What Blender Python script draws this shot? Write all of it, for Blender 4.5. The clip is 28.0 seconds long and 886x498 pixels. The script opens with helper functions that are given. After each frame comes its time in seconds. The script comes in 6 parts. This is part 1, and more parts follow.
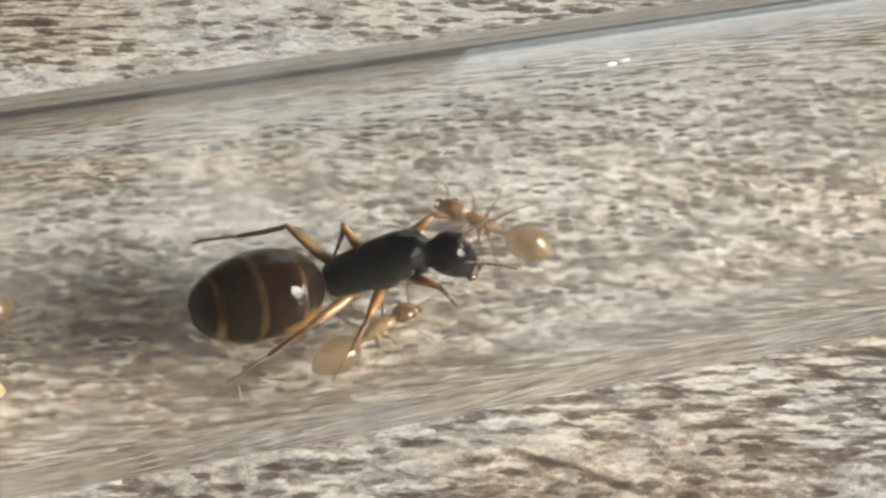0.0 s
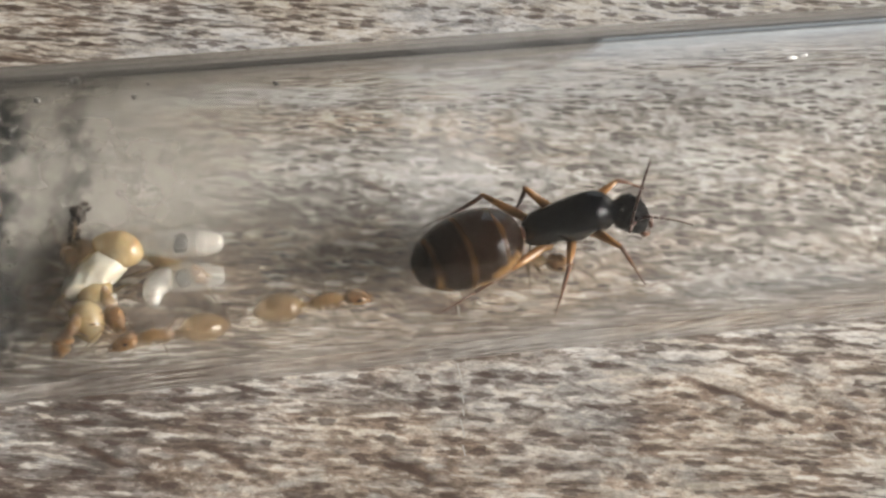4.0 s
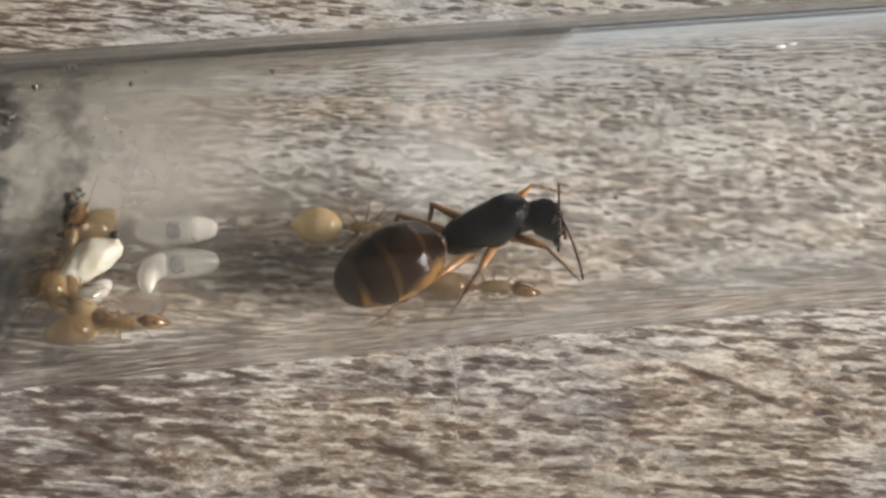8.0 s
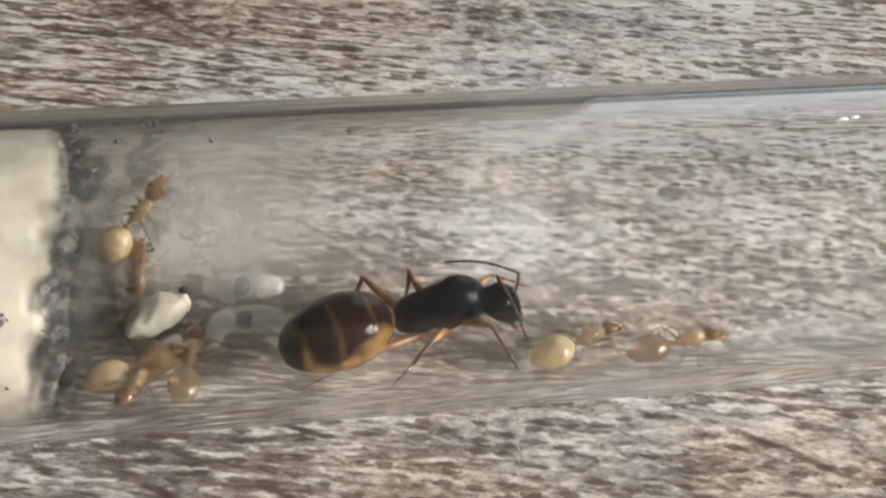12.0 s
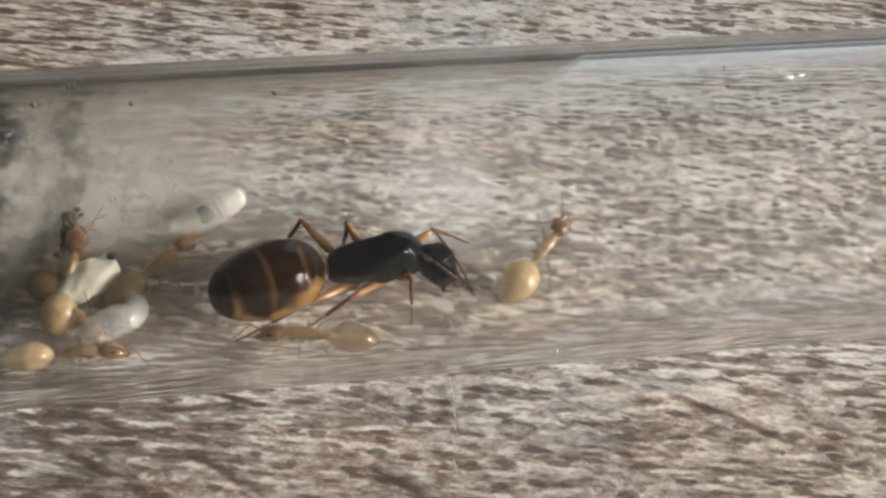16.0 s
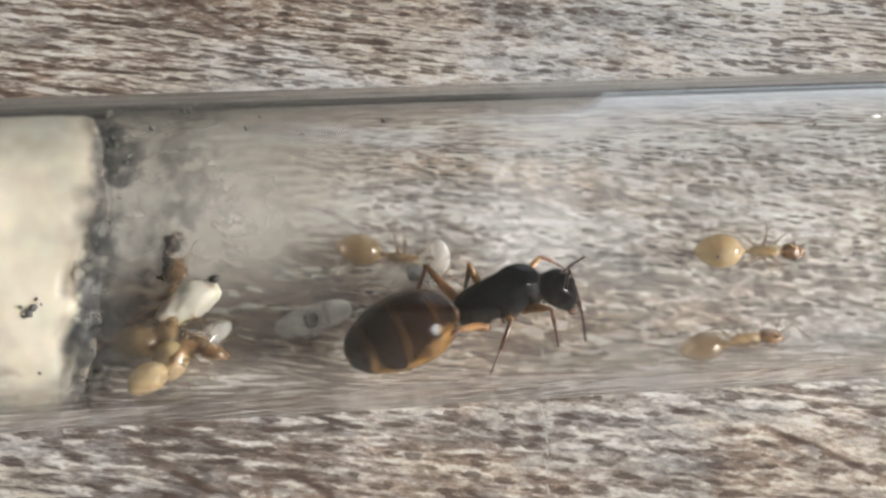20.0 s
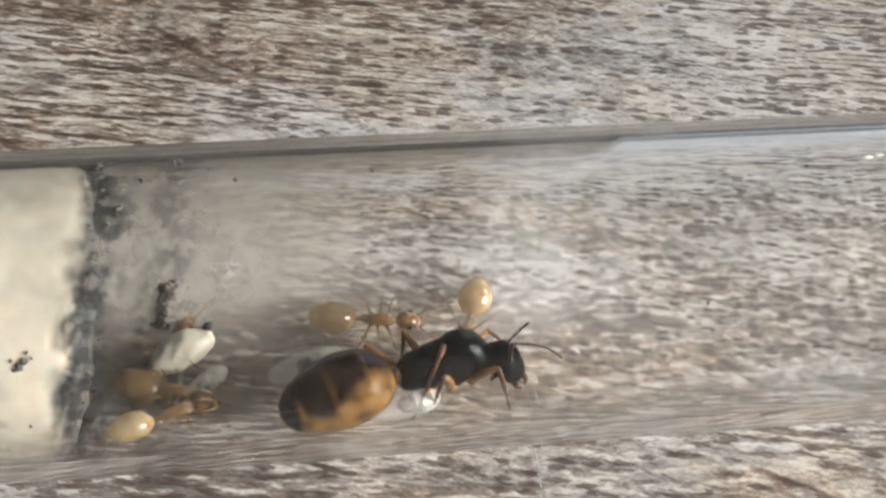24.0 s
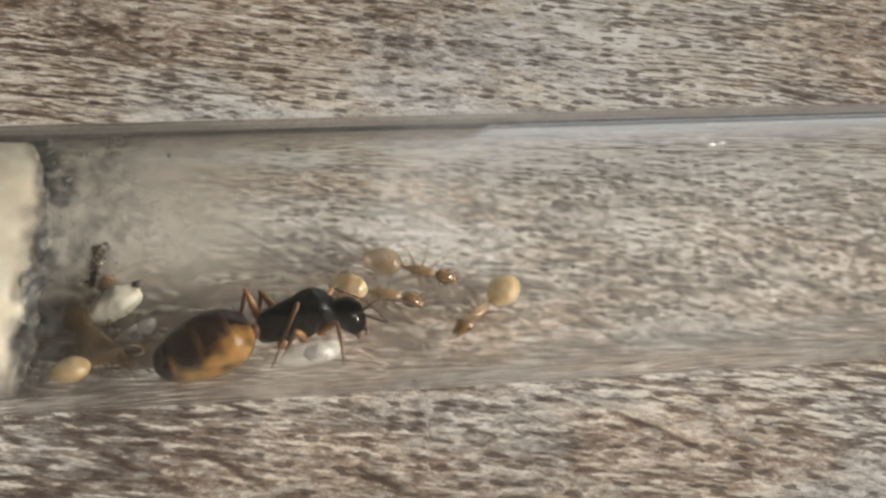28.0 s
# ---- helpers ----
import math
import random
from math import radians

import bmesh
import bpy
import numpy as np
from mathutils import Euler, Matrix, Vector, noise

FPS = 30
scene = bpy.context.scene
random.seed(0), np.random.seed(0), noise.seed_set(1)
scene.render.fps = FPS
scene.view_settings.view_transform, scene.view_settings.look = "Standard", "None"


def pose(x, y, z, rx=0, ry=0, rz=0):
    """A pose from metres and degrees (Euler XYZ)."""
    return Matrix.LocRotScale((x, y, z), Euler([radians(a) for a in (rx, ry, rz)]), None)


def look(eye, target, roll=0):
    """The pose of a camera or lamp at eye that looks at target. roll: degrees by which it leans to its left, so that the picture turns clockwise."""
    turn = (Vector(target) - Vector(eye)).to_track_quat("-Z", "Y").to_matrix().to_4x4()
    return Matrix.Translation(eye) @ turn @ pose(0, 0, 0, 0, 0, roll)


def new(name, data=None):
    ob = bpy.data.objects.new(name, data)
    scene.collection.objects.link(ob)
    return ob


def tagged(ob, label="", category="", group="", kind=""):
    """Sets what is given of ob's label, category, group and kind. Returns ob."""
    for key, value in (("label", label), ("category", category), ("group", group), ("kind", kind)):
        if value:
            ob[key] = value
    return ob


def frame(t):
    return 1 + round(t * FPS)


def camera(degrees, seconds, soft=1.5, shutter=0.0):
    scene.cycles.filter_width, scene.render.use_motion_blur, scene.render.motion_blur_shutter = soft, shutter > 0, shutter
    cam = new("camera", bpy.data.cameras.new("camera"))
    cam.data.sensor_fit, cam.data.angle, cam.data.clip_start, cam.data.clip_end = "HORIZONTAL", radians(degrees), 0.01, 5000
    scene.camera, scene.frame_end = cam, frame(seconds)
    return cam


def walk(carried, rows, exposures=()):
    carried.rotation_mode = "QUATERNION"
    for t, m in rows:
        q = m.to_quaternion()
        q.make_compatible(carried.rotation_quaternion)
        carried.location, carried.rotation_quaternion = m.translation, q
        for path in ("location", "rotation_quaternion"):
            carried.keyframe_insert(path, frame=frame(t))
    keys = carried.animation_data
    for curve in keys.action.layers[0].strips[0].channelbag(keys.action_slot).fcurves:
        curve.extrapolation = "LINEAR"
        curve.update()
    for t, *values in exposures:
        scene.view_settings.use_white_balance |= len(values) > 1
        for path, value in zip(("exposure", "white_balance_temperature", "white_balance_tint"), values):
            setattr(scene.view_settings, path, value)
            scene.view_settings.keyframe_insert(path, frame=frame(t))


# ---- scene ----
SOFT = 2.5
MM = 0.001
cam = camera(29.02, 28.0, soft=SOFT)
walk(cam, [
    (0, pose(0.01475, -0.04578, 0.06261, 40.9, -4.08, -15.88)),
    (0.5, pose(0.0122, -0.04776, 0.06331, 41.02, -4.81, -14.58)),
    (1, pose(0.0105, -0.05068, 0.06637, 41.43, -4.43, -13.29)),
    (1.5, pose(0.01001, -0.05246, 0.06686, 41.42, -4.91, -12.96)),
    (2, pose(0.00848, -0.05352, 0.06811, 41.35, -5.05, -12.66)),
    (2.5, pose(0.00753, -0.05457, 0.06831, 41.46, -5.04, -12.06)),
    (4.5, pose(0.00713, -0.05732, 0.07064, 41.6, -3.55, -9.89)),
    (5, pose(0.00686, -0.05771, 0.07124, 41.57, -3.69, -10.05)),
    (5.5, pose(0.00796, -0.05778, 0.07144, 41.66, -4.29, -10.59)),
    (6, pose(0.00663, -0.05703, 0.07032, 41.44, -4.6, -10.55)),
    (6.5, pose(0.00771, -0.05737, 0.07074, 41.45, -4.87, -10.79)),
    (7, pose(0.0069, -0.05733, 0.07024, 41.28, -4.74, -10.59)),
    (7.5, pose(0.00594, -0.05698, 0.06952, 41.15, -4.52, -10.46)),
    (8, pose(0.00594, -0.05691, 0.07036, 41.13, -4.61, -10.74)),
    (8.5, pose(0.00447, -0.05649, 0.06983, 41.05, -4.77, -11.12)),
    (9, pose(0.00801, -0.05614, 0.07118, 41.94, -5.48, -12.09)),
    (9.5, pose(0.00641, -0.05672, 0.07113, 41.85, -5.36, -11.73)),
    (10, pose(0.00649, -0.05715, 0.07136, 41.66, -5.17, -11.54)),
    (10.5, pose(0.00567, -0.05709, 0.07058, 42.02, -4.78, -11.01)),
    (11, pose(0.00315, -0.05618, 0.07028, 42.6, -3.93, -9.84)),
    (11.5, pose(0.00317, -0.0566, 0.07049, 43.36, -4.6, -9.5)),
    (12, pose(0.00305, -0.05737, 0.07051, 43.38, -5.15, -9.5)),
    (12.5, pose(0.00341, -0.05676, 0.07079, 42.95, -5.49, -9.49)),
    (14.5, pose(0.00527, -0.05693, 0.0725, 42.59, -5.21, -9.26)),
    (15, pose(0.00672, -0.05662, 0.07096, 42.29, -5.45, -9.63)),
    (15.5, pose(0.00677, -0.05676, 0.07054, 42.2, -5.4, -9.82)),
    (16, pose(0.00632, -0.05621, 0.06962, 41.91, -5.15, -9.88)),
    (16.5, pose(0.00197, -0.05651, 0.07046, 42.82, -4.73, -9.21)),
    (17, pose(0.00337, -0.05701, 0.07202, 43.77, -4.74, -9)),
    (17.5, pose(0.00365, -0.05684, 0.07086, 43.49, -4.74, -9.09)),
    (18, pose(0.00309, -0.05706, 0.0706, 43.34, -4.68, -8.79)),
    (18.5, pose(0.00312, -0.05804, 0.07156, 43.62, -5.25, -8.91)),
    (19, pose(0.00281, -0.05823, 0.07066, 43.77, -5.42, -8.92)),
    (19.5, pose(0.00206, -0.05822, 0.0699, 43.59, -5.37, -8.83)),
    (20, pose(0.002, -0.05773, 0.06993, 43.5, -5.37, -8.73)),
    (20.5, pose(0.00285, -0.0578, 0.06965, 43.46, -5.28, -8.8)),
    (21, pose(0.00086, -0.05771, 0.06855, 43.32, -5.23, -8.44)),
    (21.5, pose(0.00243, -0.05867, 0.07023, 43.79, -5.66, -8.63)),
    (23.5, pose(0.00295, -0.05698, 0.06924, 43.43, -4.94, -9.09)),
    (24, pose(0.00333, -0.05706, 0.07109, 44.16, -4.58, -8.71)),
    (24.5, pose(0.00285, -0.05995, 0.07427, 44.96, -4.6, -8.48)),
    (25, pose(0.00296, -0.06087, 0.07562, 44.8, -4.29, -8.36)),
    (25.5, pose(0.00372, -0.06087, 0.0737, 44.5, -5.03, -8.2)),
    (26, pose(0.00913, -0.06612, 0.08263, 44.68, -7, -10.01)),
    (26.5, pose(0.00441, -0.06834, 0.08143, 45.47, -7.22, -10.4)),
    (27, pose(-0.00314, -0.06746, 0.08294, 43.67, -6.1, -9.39)),
    (27.5, pose(-0.00135, -0.06733, 0.08249, 43.67, -7.25, -10.44)),
    (28, pose(-0.00094, -0.06585, 0.0803, 43.53, -8.35, -11.28))],
    exposures=[(0, 0.16, 6800, 6), (1, -0.08, 6800, 8), (2, -0.02, 6800, 10), (5, -0.1, 6600, 10), (7, -0.2, 6700, 10), (9, -0.06, 6650, 10), (12, -0.02, 6500, 10), (15, -0.02, 6550, 10), (16, -0.12, 6600, 10), (17, 0.03, 6500, 10), (18, 0.06, 6450, 10), (21, 0.06, 6400, 10), (24, 0.03, 6450, 10), (25, -0.12, 6400, 10), (26, -0.1, 6850, 10), (27, -0.32, 6950, 10), (28, -0.22, 6950, 10)])


# ---- world, window light and exposure ----
world = bpy.data.worlds.new("sky")
scene.world = world
world.use_nodes = True
sky = world.node_tree.nodes.new("ShaderNodeTexSky")
sky.sky_type = "NISHITA"
sky.sun_disc = False
sky.sun_elevation, sky.sun_rotation = radians(35), radians(120)
world.node_tree.links.new(sky.outputs[0], world.node_tree.nodes["Background"].inputs[0])
world.node_tree.nodes["Background"].inputs[1].default_value = 0.05
scene.view_settings.exposure = 0.0


def window_lamp(name, eye, target, sx, sy, watts, colour):
    data = bpy.data.lights.new(name, "AREA")
    data.shape, data.size, data.size_y, data.energy, data.color = "RECTANGLE", sx, sy, watts, colour
    lamp = new(name, data)
    lamp.matrix_world = look(eye, target)
    return lamp


window_lamp("window_light", (1.84, -0.75, 0.62), (0.0, -0.75, 0.2), 0.72, 0.95, 136, (1.0, 0.968, 0.925))
window_lamp("north_window_light", (1.2, 1.84, 0.85), (1.2, 0.0, 0.6), 1.3, 1.45, 5.0, (0.86, 0.94, 1.0))


# ---- materials ----
def material(name, colour, rough=0.5, vary=0.15, scale=400.0, bump=0.0, metal=0.0, sss=0.0, coat=0.0, sss_radius=0.0006, colour_b=None, detail=4.0, transmission=0.0, stretch=(1, 1, 1), spec=0.5, ior=1.45, alpha=1.0):
    m = bpy.data.materials.new(name)
    m.use_nodes = True
    nt = m.node_tree
    b = nt.nodes["Principled BSDF"]
    tc = nt.nodes.new("ShaderNodeTexCoord")
    mp = nt.nodes.new("ShaderNodeMapping")
    mp.inputs["Scale"].default_value = stretch
    nt.links.new(tc.outputs["Object"], mp.inputs[0])
    n1 = nt.nodes.new("ShaderNodeTexNoise")
    n1.inputs["Scale"].default_value, n1.inputs["Detail"].default_value = scale, detail
    nt.links.new(mp.outputs[0], n1.inputs["Vector"])
    n2 = nt.nodes.new("ShaderNodeTexNoise")
    n2.inputs["Scale"].default_value, n2.inputs["Detail"].default_value = scale * 5.3, 2.0
    nt.links.new(mp.outputs[0], n2.inputs["Vector"])
    mix = nt.nodes.new("ShaderNodeMix")
    mix.data_type = "RGBA"
    c2 = colour_b or tuple(c * (1 - 2.2 * vary) for c in colour)
    mix.inputs[6].default_value, mix.inputs[7].default_value = (*c2, 1), (*colour, 1)
    add = nt.nodes.new("ShaderNodeMath")
    add.operation = "MULTIPLY_ADD"
    nt.links.new(n2.outputs[0], add.inputs[0])
    add.inputs[1].default_value = 0.4
    nt.links.new(n1.outputs[0], add.inputs[2])
    mr = nt.nodes.new("ShaderNodeMapRange")
    mr.inputs[1].default_value, mr.inputs[2].default_value = 0.45, 0.95
    nt.links.new(add.outputs[0], mr.inputs[0])
    nt.links.new(mr.outputs[0], mix.inputs[0])
    nt.links.new(mix.outputs[2], b.inputs["Base Color"])
    b.inputs["Roughness"].default_value, b.inputs["Metallic"].default_value = rough, metal
    b.inputs["Subsurface Weight"].default_value = sss
    b.inputs["Subsurface Radius"].default_value = (sss_radius, sss_radius * 0.6, sss_radius * 0.35)
    b.inputs["Subsurface Scale"].default_value = 1.0
    b.inputs["Coat Weight"].default_value = coat
    b.inputs["Coat Roughness"].default_value = 0.13
    b.inputs["Coat IOR"].default_value = 1.8
    b.inputs["Transmission Weight"].default_value = transmission
    b.inputs["Specular IOR Level"].default_value, b.inputs["IOR"].default_value = spec, ior
    b.inputs["Alpha"].default_value = alpha
    if bump:
        bp = nt.nodes.new("ShaderNodeBump")
        bp.inputs["Strength"].default_value, bp.inputs["Distance"].default_value = bump, 0.0001
        nt.links.new(add.outputs[0], bp.inputs["Height"])
        nt.links.new(bp.outputs[0], b.inputs["Normal"])
    return m


def wood_material():
    """Limed-oak print: cream ground with short brown fibres along the grain, blotched grey and brown in broad areas."""
    m = bpy.data.materials.new("limed_wood")
    m.use_nodes = True
    nt, L = m.node_tree, m.node_tree.links
    b = nt.nodes["Principled BSDF"]
    tc = nt.nodes.new("ShaderNodeTexCoord")
    turn = nt.nodes.new("ShaderNodeMapping")
    turn.inputs["Scale"].default_value = (1000, 1000, 1000)
    turn.inputs["Rotation"].default_value = (0, 0, radians(GRAIN_TURN))
    L.new(tc.outputs["Object"], turn.inputs[0])
    # the grain wanders slightly
    wob = nt.nodes.new("ShaderNodeTexNoise")
    wob.inputs["Scale"].default_value, wob.inputs["Detail"].default_value = 0.05, 2
    L.new(turn.outputs[0], wob.inputs["Vector"])
    sub = nt.nodes.new("ShaderNodeVectorMath")
    sub.operation = "MULTIPLY_ADD"
    L.new(wob.outputs[1], sub.inputs[0])
    sub.inputs[1].default_value = (0, 1.1, 0)
    L.new(turn.outputs[0], sub.inputs[2])

    def noise_at(sx, sy, detail, rough=0.55, distort=0.0, shift=0.0, lift=0.0):
        mp = nt.nodes.new("ShaderNodeMapping")
        mp.inputs["Scale"].default_value = (sx, sy, 1)
        mp.inputs["Location"].default_value = (shift, shift * 0.7 + lift, 0)
        L.new(sub.outputs[0], mp.inputs[0])
        n = nt.nodes.new("ShaderNodeTexNoise")
        n.inputs["Scale"].default_value, n.inputs["Detail"].default_value = 1.0, detail
        n.inputs["Roughness"].default_value, n.inputs["Distortion"].default_value = rough, distort
        L.new(mp.outputs[0], n.inputs["Vector"])
        return n.outputs[0]

    def ramp(fac, stops):
        r = nt.nodes.new("ShaderNodeValToRGB")
        e = r.color_ramp.elements
        e[0].position, e[0].color = stops[0][0], (*stops[0][1], 1)
        e[1].position, e[1].color = stops[-1][0], (*stops[-1][1], 1)
        for p, c in stops[1:-1]:
            k = e.new(p)
            k.color = (*c, 1)
        L.new(fac, r.inputs[0])
        return r.outputs[0]

    def math(op, x, y, z=None):
        n = nt.nodes.new("ShaderNodeMath")
        n.operation = op
        for i, v in enumerate((x, y, z)):
            if v is None:
                continue
            if isinstance(v, (int, float)):
                n.inputs[i].default_value = v
            else:
                L.new(v, n.inputs[i])
        return n.outputs[0]

    def blend(fac, x, y):
        n = nt.nodes.new("ShaderNodeMix")
        n.data_type = "RGBA"
        L.new(fac, n.inputs[0])
        L.new(x, n.inputs[6])
        L.new(y, n.inputs[7])
        return n.outputs[2]

    def flat(c):
        n = nt.nodes.new("ShaderNodeRGB")
        n.outputs[0].default_value = (*c, 1)
        return n.outputs[0]

    def span(fac, lo, hi):
        n = nt.nodes.new("ShaderNodeMapRange")
        n.inputs[1].default_value, n.inputs[2].default_value = lo, hi
        n.interpolation_type = "SMOOTHSTEP"
        L.new(fac, n.inputs[0])
        return n.outputs[0]

    def patch(x, y, a, b, turn_by, soft=0.5, rag=0.35):
        """A ragged oval, half sizes a and b in millimetres, round (x, y)."""
        mp = nt.nodes.new("ShaderNodeMapping")
        mp.vector_type = "TEXTURE"
        mp.inputs["Location"].default_value = (x, y, 0)
        mp.inputs["Rotation"].default_value = (0, 0, radians(turn_by))
        mp.inputs["Scale"].default_value = (a, b, 1)
        L.new(plain.outputs[0], mp.inputs[0])
        ln = nt.nodes.new("ShaderNodeVectorMath")
        ln.operation = "LENGTH"
        L.new(mp.outputs[0], ln.inputs[0])
        d = math("MULTIPLY_ADD", math("SUBTRACT", ragged, 0.5), rag * 3.4, ln.outputs[1])
        return span(d, 1.0, 1.0 - soft)

    def crack(x0, y0, x1, y1, w):
        slant = np.degrees(np.arctan2(y1 - y0, x1 - x0))
        return patch((x0 + x1) / 2, (y0 + y1) / 2, np.hypot(x1 - x0, y1 - y0) / 2 * 1.1, w, slant, 0.8, 0.22)

    plain = nt.nodes.new("ShaderNodeMapping")
    plain.inputs["Scale"].default_value = (1000, 1000, 0)
    L.new(tc.outputs["Object"], plain.inputs[0])
    ragged = noise_at(0.55, 1.5, 3.0, 0.6, 0.3, 91.0)
    fibres = noise_at(0.40, 1.8, 3.0, 0.62, 0.05)
    fibres_above = noise_at(0.40, 1.8, 3.0, 0.62, 0.05, 0.0, 0.42)
    blots = noise_at(1.15, 1.5, 4.0, 0.6, 0.3, 31.0)
    blots_above = noise_at(1.15, 1.5, 4.0, 0.6, 0.3, 31.0, 0.36)
    area = span(noise_at(0.055, 0.12, 2.0, 0.5, 0.0, 11.0), 0.50, 0.62)
    area = math("MAXIMUM", math("MULTIPLY", area, 0.7), math("MAXIMUM", patch(27.0, 14.0, 12.0, 40.0, -14, 0.8, 0.6), math("MULTIPLY", patch(22.0, -9.0, 28.0, 8.0, 0, 0.8, 0.6), 0.35)))
    zone = patch(32.0, 8.0, 46.0, 12.5, 0, 0.3, 0.2)
    area = math("MAXIMUM", area, zone)
    dens = noise_at(0.12, 0.25, 3.0, 0.6, 0.0, 53.0)
    grain = math("MULTIPLY_ADD", area, math("SUBTRACT", blots, fibres), fibres)
    grain = math("MULTIPLY_ADD", math("SUBTRACT", grain, 0.5), math("MULTIPLY_ADD", zone, 0.3, math("MULTIPLY_ADD", area, -0.4, 1.0)), 0.5)
    grain = math("MULTIPLY_ADD", math("SUBTRACT", dens, 0.5), 0.42, grain)
    lines = None
    for seg in CRACKS:
        c = crack(*seg)
        lines = c if lines is None else math("MAXIMUM", lines, c)
    grain = math("MULTIPLY_ADD", lines, -0.06, grain)
    for px, py, pa, pb, lift in PATCHES:
        grain = math("MULTIPLY_ADD", patch(px, py, pa, pb, -8, 0.9, 0.5), lift, grain)
    warm = ramp(grain, [(0.34, (0.17, 0.122, 0.091)), (0.44, (0.265, 0.202, 0.156)), (0.50, (0.36, 0.292, 0.236)), (0.54, (0.46, 0.395, 0.328)), (0.62, (0.56, 0.505, 0.43))])
    cool = ramp(grain, [(0.32, (0.15, 0.134, 0.124)), (0.44, (0.25, 0.23, 0.215)), (0.50, (0.36, 0.34, 0.322)), (0.55, (0.452, 0.442, 0.432)), (0.65, (0.565, 0.565, 0.57))])
    tint = span(noise_at(0.045, 0.10, 3.0, 0.6, 0.0, 77.0), 0.40, 0.60)
    for px, py, pa, pb, lift in COOLS:
        tint = math("MULTIPLY_ADD", patch(px, py, pa, pb, -8, 0.9, 0.5), lift, tint)
    colour = blend(tint, warm, cool)
    # whitewash left between the pores, and the dark pores themselves
    def mixed(a, c):
        return math("MULTIPLY_ADD", area, math("SUBTRACT", c, a), a)

    relief = math("SUBTRACT", mixed(fibres, blots), mixed(fibres_above, blots_above))
    white = math("MULTIPLY_ADD", math("SUBTRACT", grain, 0.5), 0.45, relief)
    colour = blend(math("MULTIPLY", span(white, 0.050, 0.10), math("MULTIPLY_ADD", zone, -0.22, math("MULTIPLY_ADD", area, -0.42, 0.72))), colour, flat((0.63, 0.595, 0.535)))
    pores = mixed(noise_at(0.42, 2.7, 2.0, 0.5, 0.05, 171.0), noise_at(0.85, 2.6, 2.0, 0.5, 0.1, 173.0))
    pores = math("MULTIPLY_ADD", math("SUBTRACT", pores, 0.5), 0.55, relief)
    pores = math("MULTIPLY_ADD", math("SUBTRACT", dens, 0.5), 0.25, pores)
    colour = blend(math("MULTIPLY", span(pores, -0.062, -0.105), math("MULTIPLY_ADD", zone, -0.2, math("MULTIPLY_ADD", area, -0.4, 0.7))), colour, flat((0.095, 0.066, 0.050)))
    colour = blend(math("MULTIPLY", lines, 0.95), colour, flat((0.115, 0.078, 0.058)))
    # printed dashes: short cells along the grain, each of its own tone
    def cells(sx, sy, shift, smooth=0.0):
        mp = nt.nodes.new("ShaderNodeMapping")
        mp.inputs["Scale"].default_value = (sx, sy, 1)
        mp.inputs["Location"].default_value = (shift, shift * 0.7, 0)
        L.new(sub.outputs[0], mp.inputs[0])
        rag = nt.nodes.new("ShaderNodeTexNoise")
        rag.inputs["Scale"].default_value, rag.inputs["Detail"].default_value = 2.2, 2
        L.new(mp.outputs[0], rag.inputs["Vector"])
        push = nt.nodes.new("ShaderNodeVectorMath")
        push.operation = "MULTIPLY_ADD"
        L.new(rag.outputs[1], push.inputs[0])
        push.inputs[1].default_value = (0.9, 0.5, 0)
        L.new(mp.outputs[0], push.inputs[2])
        v = nt.nodes.new("ShaderNodeTexVoronoi")
        v.voronoi_dimensions, v.feature = "2D", "SMOOTH_F1" if smooth else "F1"
        v.inputs["Scale"].default_value = 1.0
        if smooth:
            v.inputs["Smoothness"].default_value = smooth
        L.new(push.outputs[0], v.inputs["Vector"])
        tone = nt.nodes.new("ShaderNodeSeparateColor")
        L.new(v.outputs["Color"], tone.inputs[0])
        return tone.outputs[0], v.outputs["Distance"]

    def overlay(colour, fac, tone):
        n = nt.nodes.new("ShaderNodeMix")
        n.data_type, n.blend_type = "RGBA", "OVERLAY"
        n.inputs[0].default_value = fac
        L.new(colour, n.inputs[6])
        L.new(tone, n.inputs[7])
        return n.outputs[2]

    coarse, coarse_far = cells(0.6, 1.15, 301.0, 0.5)
    small, small_far = cells(1.3, 2.6, 317.0, 0.35)
    dash, dash_far = cells(0.66, 1.65, 331.0)
    tick, tick_far = cells(1.15, 2.5, 347.0)
    colour = overlay(colour, 0.5, ramp(coarse, [(0.1, (0.27, 0.265, 0.26)), (0.5, (0.5, 0.5, 0.5)), (0.9, (0.72, 0.72, 0.715))]))
    colour = overlay(colour, 0.5, ramp(small, [(0.1, (0.3, 0.295, 0.29)), (0.5, (0.5, 0.5, 0.5)), (0.9, (0.70, 0.70, 0.70))]))
    rare = math("MULTIPLY_ADD", math("SUBTRACT", dens, 0.5), -1.0, 0.30)
    is_pale = math("MULTIPLY", math("GREATER_THAN", dash, 0.70), span(dash_far, 0.55, 0.2))
    colour = blend(math("MULTIPLY", is_pale, math("MULTIPLY", area, 0.65)), colour, flat((0.59, 0.572, 0.535)))
    is_dash = math("MULTIPLY", math("LESS_THAN", dash, rare), span(dash_far, 0.46, 0.26))
    colour = blend(math("MULTIPLY", is_dash, math("MULTIPLY_ADD", zone, -0.6, 0.75)), colour, flat((0.075, 0.048, 0.037)))
    is_tick = math("MULTIPLY", math("LESS_THAN", tick, rare), span(tick_far, 0.55, 0.35))
    colour = blend(math("MULTIPLY", is_tick, math("MULTIPLY", zone, 0.9)), colour, flat((0.06, 0.047, 0.04)))
